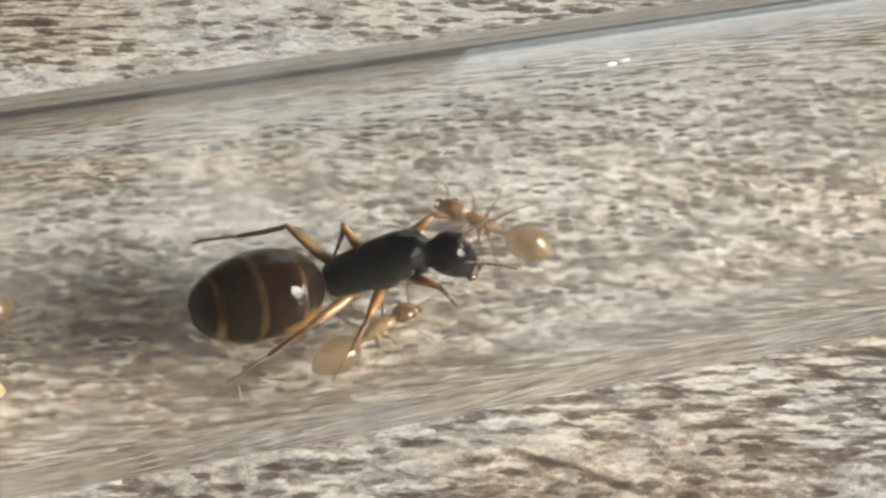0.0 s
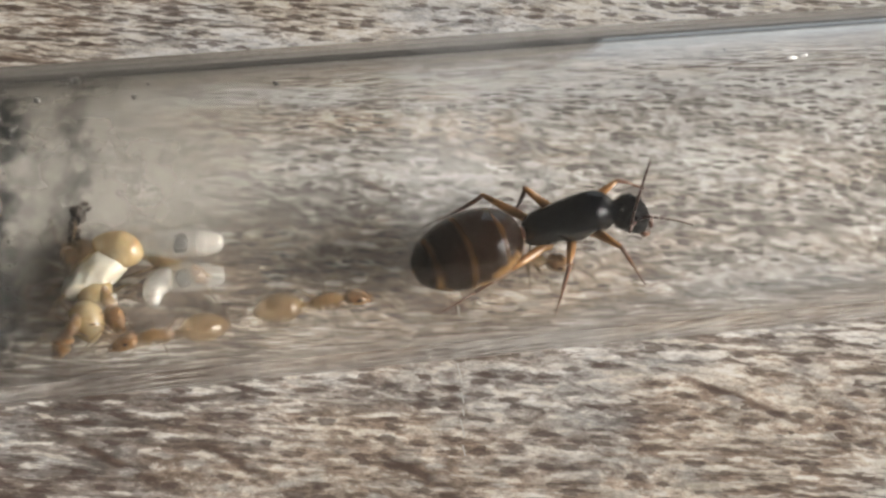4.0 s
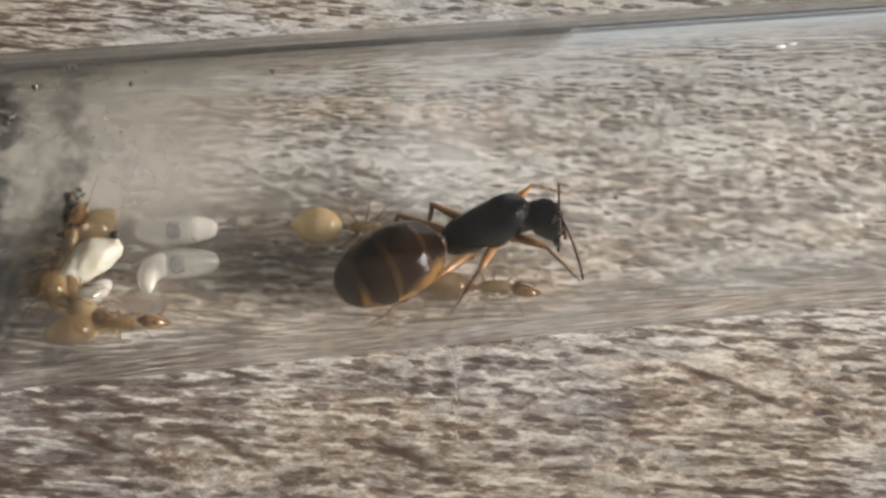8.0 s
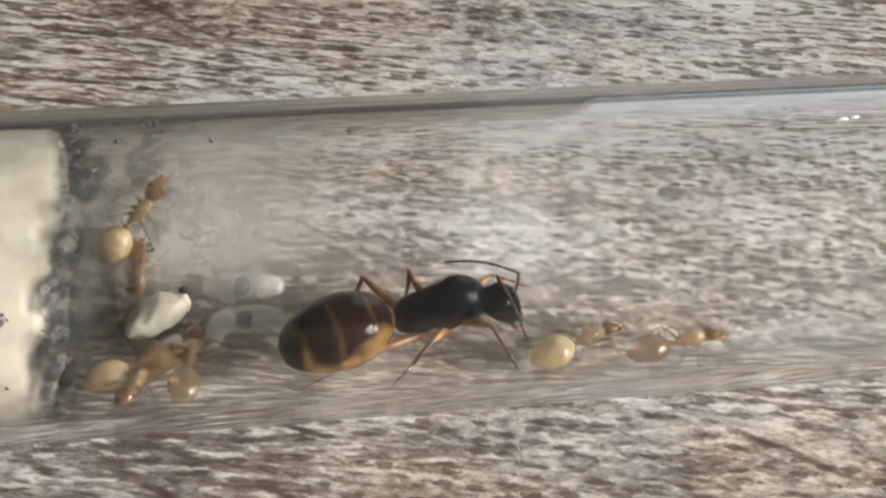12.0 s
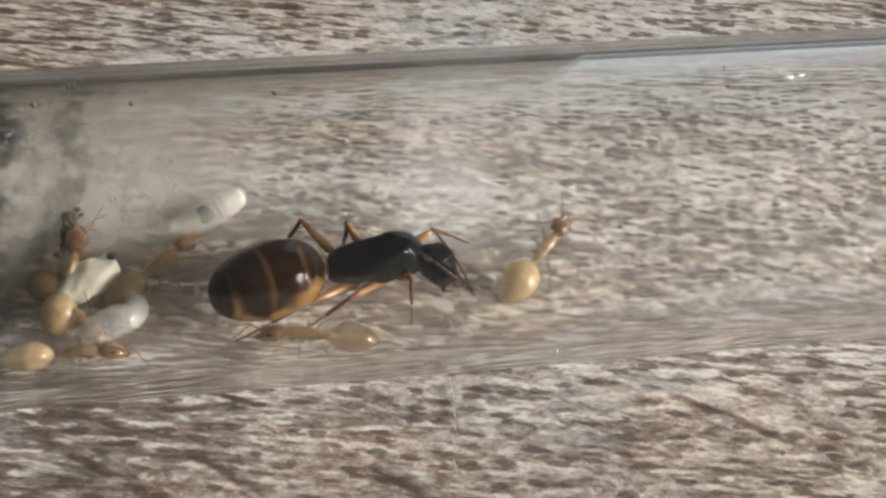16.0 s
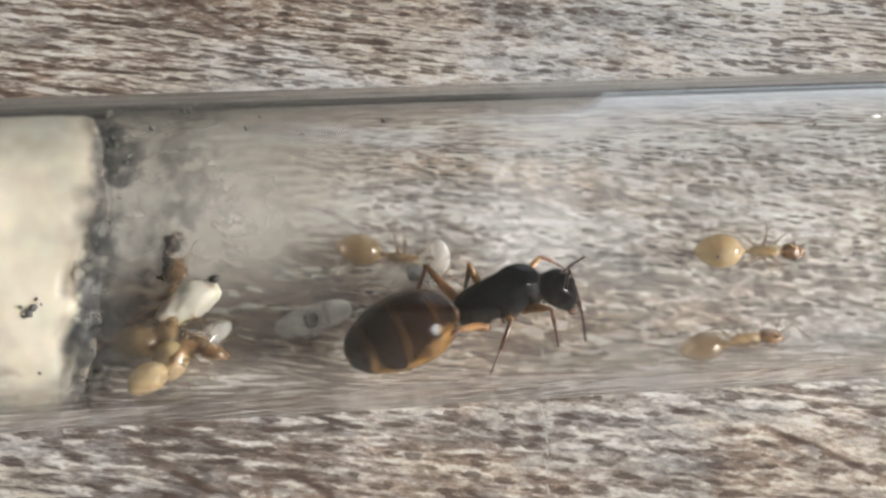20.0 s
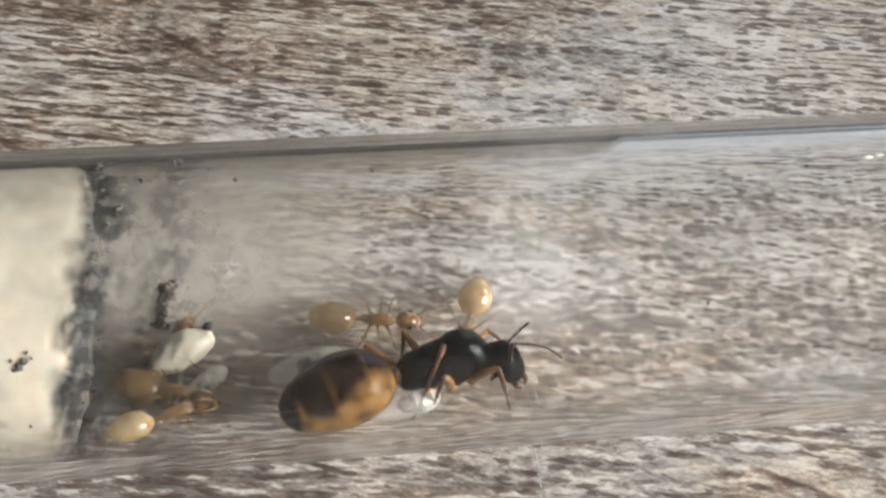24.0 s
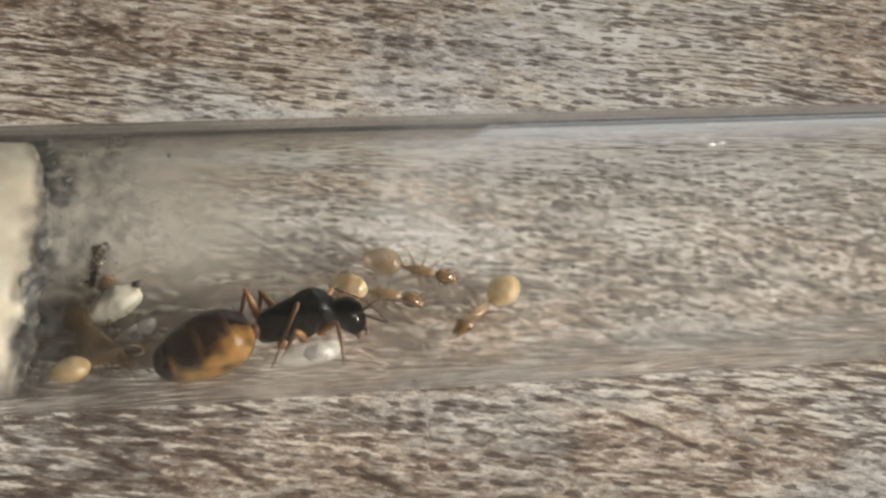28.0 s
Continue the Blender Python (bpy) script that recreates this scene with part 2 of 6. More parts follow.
    # ragged breaks within the grain
    breaks = nt.nodes.new("ShaderNodeMix")
    breaks.data_type, breaks.blend_type = "RGBA", "OVERLAY"
    breaks.inputs[0].default_value = 0.4
    L.new(colour, breaks.inputs[6])
    L.new(ramp(noise_at(2.3, 3.6, 3.0, 0.6, 0.2, 211.0), [(0.36, (0.22, 0.215, 0.21)), (0.52, (0.5, 0.5, 0.5)), (0.66, (0.72, 0.72, 0.72))]), breaks.inputs[7])
    colour = breaks.outputs[2]
    # fine print speckle
    speck = noise_at(7.0, 9.0, 2.0, 0.6, 0.0, 5.0)
    fine = nt.nodes.new("ShaderNodeMix")
    fine.data_type, fine.blend_type = "RGBA", "OVERLAY"
    fine.inputs[0].default_value = 0.35
    L.new(colour, fine.inputs[6])
    L.new(ramp(speck, [(0.3, (0.3, 0.3, 0.3)), (0.7, (0.7, 0.7, 0.7))]), fine.inputs[7])
    L.new(fine.outputs[2], b.inputs["Base Color"])
    b.inputs["Roughness"].default_value = 0.55
    bp = nt.nodes.new("ShaderNodeBump")
    bp.inputs["Strength"].default_value, bp.inputs["Distance"].default_value = 0.4, 0.00012
    L.new(grain, bp.inputs["Height"])
    L.new(bp.outputs[0], b.inputs["Normal"])
    return m


GRAIN_TURN = 12.0
# dark diagonal cracks of the wood: from x, y to x, y, half width (mm)
CRACKS = [(-0.5, -4.2, 7.6, -10.6, 0.42), (7.6, -6.6, 12.4, -10.7, 0.40), (17.0, -9.0, 20.8, -12.3, 0.38), (2.0, 33.4, 8.8, 26.8, 0.45), (31.9, -5.5, 40.5, -11.3, 0.38),
          (53.1, 22.8, 58.8, 20.3, 0.5), (48.3, -4.2, 55.4, -6.5, 0.3), (18.0, 10.6, 21.6, 6.6, 0.5), (32.5, 1.6, 35.6, -2.6, 0.45), (-9.0, 24.0, -2.0, 18.5, 0.45)]
# lighter (+) and darker (-) areas, some painting in uneven light: x, y, half sizes, lift
# (30, 64) is an unseen pale area, added so the glass edge reflects brighter
PATCHES = [(40.2, 30.5, 4.0, 7.0, 0.20), (62.0, 28.0, 8.0, 5.0, -0.03), (25.5, 23.5, 6.5, 4.0, -0.02), (29.6, -8.5, 3.0, 2.0, -0.04), (5.0, 25.5, 8.0, 5.0, -0.03), (46.0, -5.5, 6.0, 2.0, 0.07), (7.0, 2.5, 7.0, 3.0, -0.03), (3.0, -7.0, 10.0, 7.0, -0.12), (-13.0, -8.0, 12.0, 8.0, 0.09), (-2.0, 28.0, 20.0, 12.0, -0.015), (44.0, 26.0, 18.0, 11.0, 0.16), (14.0, 5.5, 14.0, 6.0, -0.07), (30.0, 64.0, 80.0, 27.0, 0.12), (30.0, 20.0, 46.0, 8.0, 0.12), (30.0, 2.0, 46.0, 7.5, -0.05), (5.0, 2.0, 12.0, 7.0, -0.13), (22.0, 2.0, 12.0, 6.0, -0.05)]
# greyer (+) and browner (-) areas
COOLS = [(40.2, 31.5, 6.0, 7.0, 0.9), (46.0, 27.0, 18.0, 10.0, 0.5), (26.0, 23.0, 9.0, 5.0, 0.7), (29.6, -8.7, 4.0, 2.6, 0.4), (20.0, -9.0, 30.0, 5.0, -0.6), (62.0, 28.0, 12.0, 7.0, -0.8), (4.0, 29.0, 14.0, 9.0, -0.7), (26.0, 7.0, 22.0, 7.0, 0.5), (40.0, -10.0, 9.0, 4.0, -0.5), (13.0, 4.0, 13.0, 6.0, -0.8), (45.0, 9.0, 20.0, 8.0, 0.7)]


def glass_material():
    """Clear tube glass, with a thin film of breath and dirt that thickens near the cotton, a pale haze over the lower
    wall, and painted stripes of light.
    """
    m = bpy.data.materials.new("tube_glass")
    m.use_nodes = True
    nt, L = m.node_tree, m.node_tree.links
    b = nt.nodes["Principled BSDF"]
    b.inputs["Base Color"].default_value = (0.985, 0.985, 0.98, 1)
    b.inputs["Roughness"].default_value, b.inputs["IOR"].default_value = 0.0, 1.47
    b.inputs["Transmission Weight"].default_value = 1.0
    film = nt.nodes.new("ShaderNodeBsdfDiffuse")
    film.inputs[0].default_value = (0.29, 0.275, 0.245, 1)
    tc = nt.nodes.new("ShaderNodeTexCoord")
    sep = nt.nodes.new("ShaderNodeSeparateXYZ")
    L.new(tc.outputs["Object"], sep.inputs[0])
    near = nt.nodes.new("ShaderNodeMapRange")
    near.inputs[1].default_value, near.inputs[2].default_value = 0.018, 0.004
    near.inputs[3].default_value, near.inputs[4].default_value = 0.0, 1.0
    near.interpolation_type = "SMOOTHSTEP"
    L.new(sep.outputs[0], near.inputs[0])
    back = nt.nodes.new("ShaderNodeMapRange")
    back.inputs[1].default_value, back.inputs[2].default_value = 0.002, 0.0062
    back.interpolation_type = "SMOOTHSTEP"
    L.new(sep.outputs[1], back.inputs[0])
    both = nt.nodes.new("ShaderNodeMath")
    both.operation = "MULTIPLY"
    L.new(near.outputs[0], both.inputs[0])
    L.new(back.outputs[0], both.inputs[1])
    near = nt.nodes.new("ShaderNodeMath")
    near.operation = "MULTIPLY_ADD"
    L.new(both.outputs[0], near.inputs[0])
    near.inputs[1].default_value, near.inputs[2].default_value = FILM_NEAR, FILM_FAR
    low = nt.nodes.new("ShaderNodeMapRange")
    low.inputs[1].default_value, low.inputs[2].default_value = 0.0095, 0.005
    low.inputs[3].default_value, low.inputs[4].default_value = 0.0, FILM_FLOOR
    low.interpolation_type = "SMOOTHSTEP"
    L.new(sep.outputs[2], low.inputs[0])
    rear = nt.nodes.new("ShaderNodeMapRange")
    rear.inputs[1].default_value, rear.inputs[2].default_value = -0.0062, -0.003
    L.new(sep.outputs[1], rear.inputs[0])
    floor_film = nt.nodes.new("ShaderNodeMath")
    floor_film.operation = "MULTIPLY_ADD"
    L.new(low.outputs[0], floor_film.inputs[0])
    L.new(rear.outputs[0], floor_film.inputs[1])
    L.new(near.outputs[0], floor_film.inputs[2])
    near = floor_film
    sheen_side = nt.nodes.new("ShaderNodeMapRange")
    sheen_side.inputs[1].default_value, sheen_side.inputs[2].default_value = 0.0015, 0.004
    sheen_side.interpolation_type = "SMOOTHSTEP"
    L.new(sep.outputs[1], sheen_side.inputs[0])
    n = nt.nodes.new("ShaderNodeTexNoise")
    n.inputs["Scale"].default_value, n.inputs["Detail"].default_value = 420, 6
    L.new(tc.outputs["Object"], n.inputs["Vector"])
    # pale sheen painted into the glass colour: upright bands on the far wall
    sheen = None
    for x0, x1, cover in PAINTED_SHEEN:
        k = sheen_side.outputs[0]
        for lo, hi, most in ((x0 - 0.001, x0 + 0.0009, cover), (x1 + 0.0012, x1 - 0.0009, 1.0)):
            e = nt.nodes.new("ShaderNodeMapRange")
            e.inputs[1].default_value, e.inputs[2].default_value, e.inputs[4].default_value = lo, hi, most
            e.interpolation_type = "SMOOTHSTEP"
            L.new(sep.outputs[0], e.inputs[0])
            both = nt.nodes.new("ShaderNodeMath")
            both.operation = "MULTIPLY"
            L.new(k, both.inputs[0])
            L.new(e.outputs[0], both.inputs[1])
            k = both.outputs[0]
        if sheen is None:
            sheen = k
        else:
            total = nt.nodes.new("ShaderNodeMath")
            L.new(sheen, total.inputs[0])
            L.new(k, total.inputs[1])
            sheen = total.outputs[0]
    mr = nt.nodes.new("ShaderNodeMapRange")
    mr.inputs[1].default_value, mr.inputs[2].default_value, mr.inputs[3].default_value, mr.inputs[4].default_value = 0.3, 0.7, 0.7, 1.3
    L.new(n.outputs[0], mr.inputs[0])
    mul = nt.nodes.new("ShaderNodeMath")
    mul.operation = "MULTIPLY"
    L.new(near.outputs[0], mul.inputs[0])
    L.new(mr.outputs[0], mul.inputs[1])
    mix = nt.nodes.new("ShaderNodeMixShader")
    L.new(mul.outputs[0], mix.inputs[0])
    L.new(b.outputs[0], mix.inputs[1])
    L.new(film.outputs[0], mix.inputs[2])
    sheen_white = nt.nodes.new("ShaderNodeBsdfDiffuse")
    sheen_white.inputs[0].default_value = (0.74, 0.745, 0.75, 1)
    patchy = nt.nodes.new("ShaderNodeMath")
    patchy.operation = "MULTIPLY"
    L.new(sheen, patchy.inputs[0])
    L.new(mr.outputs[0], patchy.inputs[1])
    with_sheen = nt.nodes.new("ShaderNodeMixShader")
    L.new(patchy.outputs[0], with_sheen.inputs[0])
    L.new(mix.outputs[0], with_sheen.inputs[1])
    L.new(sheen_white.outputs[0], with_sheen.inputs[2])
    L.new(with_sheen.outputs[0], nt.nodes["Material Output"].inputs[0])
    return m


FILM_FAR, FILM_NEAR, FILM_FLOOR = 0.004, 0.5, 0.13
# bands of painted light: from x, to x, cover
PAINTED_SHEEN = [(0.0204, 0.0254, 0.085), (0.0268, 0.0288, 0.04)]

WOOD = wood_material()
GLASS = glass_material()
CEILING_PAINT = material("grey_ceiling_paint", (0.2, 0.204, 0.208), 0.9, 0.05, 6.0, 0.1)
PLASTER = material("taupe_plaster", (0.11, 0.106, 0.1), 0.9, 0.05, 6.0, 0.1)
FRAME_PAINT = material("window_frame_paint", (0.75, 0.75, 0.73), 0.4, 0.05, 8.0)
FLOOR_TILE = material("floor_tile", (0.12, 0.11, 0.10), 0.5, 0.1, 3.0)
BLACK = material("black_cuticle", (0.002, 0.0025, 0.0035), 0.025, 0.2, 900.0, 0.05, spec=0.38)
HEAD_BLACK = material("head_cuticle", (0.0025, 0.0025, 0.003), 0.09, 0.2, 900.0, 0.05, spec=0.26)
ANTENNA = material("dark_antenna", (0.045, 0.022, 0.015), 0.3, 0.2, 900.0)
LEG_BROWN = material("reddish_leg", (0.10, 0.042, 0.02), 0.28, 0.2, 900.0, 0.05, coat=0.2)
LEG_AMBER = material("amber_leg", (0.27, 0.14, 0.055), 0.25, 0.25, 900.0, 0.05, sss=0.2, coat=0.2)
CALLOW = material("callow_cuticle", (0.48, 0.325, 0.145), 0.14, 0.3, 800.0, 0.05, sss=0.2, coat=0.7, transmission=0.45, ior=1.25, alpha=0.74)
CALLOW_DARK = material("amber_callow_cuticle", (0.36, 0.21, 0.082), 0.14, 0.3, 800.0, 0.05, sss=0.2, coat=0.7, transmission=0.45, ior=1.25, alpha=0.74)
CREAM_GASTER = material("cream_gaster", (0.56, 0.46, 0.285), 0.1, 0.2, 480.0, 0.03, sss=0.4, coat=1.0, colour_b=(0.40, 0.275, 0.125), transmission=0.3, ior=1.25, alpha=0.76)
AMBER_GASTER = material("amber_gaster", (0.44, 0.30, 0.13), 0.1, 0.3, 480.0, 0.03, sss=0.2, coat=1.0, colour_b=(0.22, 0.125, 0.045), transmission=0.6, ior=1.25, alpha=0.58)
CALLOW_HEAD = material("callow_head", (0.29, 0.16, 0.065), 0.2, 0.25, 900.0, 0.05, sss=0.3, coat=0.5, transmission=0.35, ior=1.25, alpha=0.84)
CALLOW_LEG = material("callow_leg", (0.38, 0.25, 0.11), 0.25, 0.15, 900.0, 0.0, sss=0.2, transmission=0.5, ior=1.2, alpha=0.5)
EYE = material("dark_eye", (0.015, 0.012, 0.01), 0.15, 0.1, 900.0)
SILK = material("white_silk", (0.46, 0.435, 0.36), 0.5, 0.14, 700.0, 0.9, sss=0.3)
CLEAR_SKIN = material("pale_larva_skin", (0.62, 0.605, 0.56), 0.05, 0.06, 700.0, 0.1, coat=1.0, transmission=0.4, ior=1.12, alpha=0.42)
PALE_BODY = material("milky_body", (0.70, 0.68, 0.62), 0.4, 0.1, 700.0, 0.05, sss=0.3, transmission=0.2, ior=1.12, alpha=0.34)
DEBRIS = material("brown_debris", (0.05, 0.038, 0.03), 0.75, 0.3, 900.0, 0.4)
SIDE_BLACK = material("brown_black_cuticle", (0.012, 0.0065, 0.004), 0.08, 0.3, 900.0, 0.05, spec=0.26)
MECONIUM = material("black_meconium", (0.02, 0.018, 0.016), 0.5, 0.2, 900.0, 0.3)
GUT = material("grey_gut", (0.035, 0.03, 0.027), 0.6, 0.2, 900.0, 0.1, alpha=0.85)


def bow_term(nt, y, scale, other):
    """other + scale * min(y, 0) squared: how the cotton's front falls back towards the near wall."""
    near = nt.nodes.new("ShaderNodeMath")
    near.operation = "MINIMUM"
    nt.links.new(y, near.inputs[0])
    near.inputs[1].default_value = 0.0
    out = near
    for k in (None, scale):
        n = nt.nodes.new("ShaderNodeMath")
        n.operation = "MULTIPLY"
        nt.links.new(out.outputs[0], n.inputs[0])
        if k is None:
            nt.links.new(near.outputs[0], n.inputs[1])
        else:
            n.inputs[1].default_value = k
        out = n
    total = nt.nodes.new("ShaderNodeMath")
    nt.links.new(out.outputs[0], total.inputs[0])
    nt.links.new(other, total.inputs[1])
    return total.outputs[0]


def cotton_material():
    """Damp cream cotton, soft, felted; grey with mould over its front."""
    m = material("damp_cotton", (0.53, 0.495, 0.405), 0.95, 0.2, 190.0, 0.5, sss=0.5, sss_radius=0.0012)
    nt, L = m.node_tree, m.node_tree.links
    b = nt.nodes["Principled BSDF"]
    base = b.inputs["Base Color"].links[0].from_socket
    tc = next(n for n in nt.nodes if n.type == "TEX_COORD")
    sep = nt.nodes.new("ShaderNodeSeparateXYZ")
    L.new(tc.outputs["Object"], sep.inputs[0])
    n = nt.nodes.new("ShaderNodeTexNoise")
    n.inputs["Scale"].default_value, n.inputs["Detail"].default_value = 650, 4
    L.new(tc.outputs["Object"], n.inputs["Vector"])
    slant = nt.nodes.new("ShaderNodeMath")
    slant.operation = "MULTIPLY_ADD"
    L.new(sep.outputs[2], slant.inputs[0])
    slant.inputs[1].default_value = -0.11
    L.new(sep.outputs[0], slant.inputs[2])
    bow = bow_term(nt, sep.outputs[1], 24.0, slant.outputs[0])
    edge = nt.nodes.new("ShaderNodeMath")
    edge.operation = "MULTIPLY_ADD"
    L.new(n.outputs[0], edge.inputs[0])
    edge.inputs[1].default_value = 0.0022
    L.new(bow, edge.inputs[2])
    mr = nt.nodes.new("ShaderNodeMapRange")
    mr.inputs[1].default_value, mr.inputs[2].default_value = -0.0014, -0.0001
    mr.interpolation_type = "SMOOTHSTEP"
    L.new(edge.outputs[0], mr.inputs[0])
    mix = nt.nodes.new("ShaderNodeMix")
    mix.data_type = "RGBA"
    L.new(mr.outputs[0], mix.inputs[0])
    L.new(base, mix.inputs[6])
    mix.inputs[7].default_value = (0.035, 0.035, 0.034, 1)
    L.new(mix.outputs[2], b.inputs["Base Color"])
    return m


COTTON = cotton_material()
COTTON_GREY = material("mouldy_fibre", (0.07, 0.07, 0.068), 0.95, 0.2, 600.0, 0.3)
MOULD = material("grey_mould", (0.12, 0.117, 0.11), 0.8, 0.25, 900.0, 0.4)
WATER = material("water", (0.97, 0.97, 0.97), 0.0, 0.0, 500.0, transmission=1.0, ior=1.33)
CHALK = material("pale_scratch", (0.52, 0.51, 0.48), 0.8, 0.08, 500.0)
# white of the lump that paints a glint on the glass
GLINT_WHITE = material("glint_white", (0.86, 0.86, 0.84), 0.2, 0.03, 800.0)


def gaster_material():
    """The queen's gaster: dark tergite plates over translucent amber, with tan hind margins; soft, uneven borders."""
    m = bpy.data.materials.new("gaster_cuticle")
    m.use_nodes = True
    nt, L = m.node_tree, m.node_tree.links
    b = nt.nodes["Principled BSDF"]
    tc = nt.nodes.new("ShaderNodeTexCoord")
    mp = nt.nodes.new("ShaderNodeMapping")
    mp.inputs["Scale"].default_value = (1000, 1000, 1000)
    L.new(tc.outputs["Object"], mp.inputs[0])
    sep = nt.nodes.new("ShaderNodeSeparateXYZ")
    L.new(mp.outputs[0], sep.inputs[0])

    def op(kind, a, b=None, c=None):
        n = nt.nodes.new("ShaderNodeMath")
        n.operation = kind
        for i, v in enumerate((a, b, c)):
            if isinstance(v, (int, float)):
                n.inputs[i].default_value = v
            elif v is not None:
                L.new(v, n.inputs[i])
        return n.outputs[0]

    def step(v, lo, hi):
        n = nt.nodes.new("ShaderNodeMapRange")
        n.interpolation_type = "SMOOTHSTEP"
        n.inputs[1].default_value, n.inputs[2].default_value = lo, hi
        L.new(v, n.inputs[0])
        return n.outputs[0]

    def wobble(scale, detail):
        n = nt.nodes.new("ShaderNodeTexNoise")
        n.inputs["Scale"].default_value, n.inputs["Detail"].default_value = scale, detail
        L.new(mp.outputs[0], n.inputs["Vector"])
        return op("SUBTRACT", n.outputs[0], 0.5)

    def blend(fac, x, y):
        n = nt.nodes.new("ShaderNodeMix")
        n.data_type = "RGBA"
        L.new(fac, n.inputs[0])
        for i, v in ((6, x), (7, y)):
            if isinstance(v, tuple):
                n.inputs[i].default_value = (*v, 1)
            else:
                L.new(v, n.inputs[i])
        return n.outputs[2]

    broad, fine = wobble(0.8, 2.0), wobble(3.0, 3.0)
    u = op("MULTIPLY", op("SUBTRACT", 0.25, sep.outputs[0]), 1 / 6.1)
    u = op("ADD", u, op("ADD", op("MULTIPLY", broad, 0.04), op("MULTIPLY", fine, 0.006)))
    zc = op("SUBTRACT", sep.outputs[2], op("SUBTRACT", 0.28, op("MULTIPLY", op("MULTIPLY", u, u), 0.2)))
    side = op("ARCTAN2", op("ABSOLUTE", sep.outputs[1]), zc)
    side = op("ADD", side, op("ADD", op("MULTIPLY", broad, 0.8), op("MULTIPLY", fine, 0.15)))
    dark = None
    for u0, u1, spread in PLATES:
        k = op("MULTIPLY", op("MULTIPLY", step(u, u0 - 0.026, u0 + 0.034), step(u, u1 + 0.03, u1 - 0.026)), step(side, radians(spread + 16), radians(spread - 14)))
        dark = k if dark is None else op("MAXIMUM", dark, k)
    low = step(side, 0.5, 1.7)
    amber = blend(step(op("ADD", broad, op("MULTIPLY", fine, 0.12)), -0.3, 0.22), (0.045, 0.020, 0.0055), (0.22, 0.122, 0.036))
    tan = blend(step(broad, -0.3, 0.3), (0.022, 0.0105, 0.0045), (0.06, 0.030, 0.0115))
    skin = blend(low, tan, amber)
    plate = blend(step(broad, -0.3, 0.3), (0.0045, 0.0019, 0.0011), (0.012, 0.0042, 0.002))
    L.new(blend(op("MULTIPLY", dark, 0.97), skin, plate), b.inputs["Base Color"])
    b.inputs["Roughness"].default_value = 0.06
    b.inputs["Specular IOR Level"].default_value = 0.34
    b.inputs["Subsurface Weight"].default_value = 0.15
    b.inputs["Subsurface Radius"].default_value = (0.0006, 0.0003, 0.0002)
    bp = nt.nodes.new("ShaderNodeBump")
    bp.inputs["Strength"].default_value, bp.inputs["Distance"].default_value = 0.015, 0.0001
    L.new(fine, bp.inputs["Height"])
    L.new(bp.outputs[0], b.inputs["Normal"])
    return m


# along the gaster from, to; degrees down each flank
PLATES = [(0.03, 0.238, 54), (0.268, 0.565, 80), (0.596, 0.85, 97), (0.884, 1.05, 135)]
GASTER = gaster_material()


# ---- mesh helpers (millimetres) ----
def mesh_ob(name, verts, faces, mat, smooth=True):
    me = bpy.data.meshes.new(name)
    me.from_pydata([(x * MM, y * MM, z * MM) for x, y, z in verts], [], faces)
    me.polygons.foreach_set("use_smooth", [smooth] * len(me.polygons))
    me.materials.append(mat)
    me.update()
    return new(name, me)


def part(name, shape, mat, parent, label="", smooth=True):
    ob = mesh_ob(name, shape[0], shape[1], mat, smooth)
    ob.parent = parent
    if label:
        ob["label"] = label
    return ob


def thing(name, label, category, group="", kind=""):
    ob = new(name)
    ob.empty_display_size = 0.002
    return tagged(ob, label, category, group, kind)


def loft(rings, n=20, power=2.0):
    """Rings (x, y, z, half width, half height) along x, capped at both ends."""
    verts, faces = [], []
    for x, y, z, w, h in rings:
        for k in range(n):
            a = 2 * math.pi * k / n
            c, s = math.cos(a), math.sin(a)
            verts.append((x, y + w * math.copysign(abs(c) ** (2 / power), c), z + h * math.copysign(abs(s) ** (2 / power), s)))
    for i in range(len(rings) - 1):
        for k in range(n):
            j = (k + 1) % n
            faces.append((i * n + k, i * n + j, (i + 1) * n + j, (i + 1) * n + k))
    for i, flip in ((0, True), (len(rings) - 1, False)):
        x, y, z = rings[i][:3]
        verts.append((x + (-0.15 if flip else 0.15) * rings[i][3], y, z))
        c = len(verts) - 1
        for k in range(n):
            j = (k + 1) % n
            faces.append((c, i * n + j, i * n + k) if flip else (c, i * n + k, i * n + j))
    return verts, [f[::-1] for f in faces]


def egg(x0, x1, w, h, z=0.0, n=20, m=14, fat=0.5, droop=0.0, lean=1.0):
    """An egg along x from x0 to x1; fat: where along it is widest; droop: how far the far end hangs."""
    rings = []
    for i in range(m + 1):
        u = 0.5 - 0.5 * math.cos(math.pi * (0.012 + 0.976 * i / m))
        v = u ** (math.log(0.5) / math.log(fat))
        s = math.sin(math.pi * min(max(v, 0.0002), 0.9998)) ** (0.62 * lean)
        rings.append((x0 + (x1 - x0) * u, 0.0, z - droop * u * u, w * s, h * s))
    return loft(rings, n)


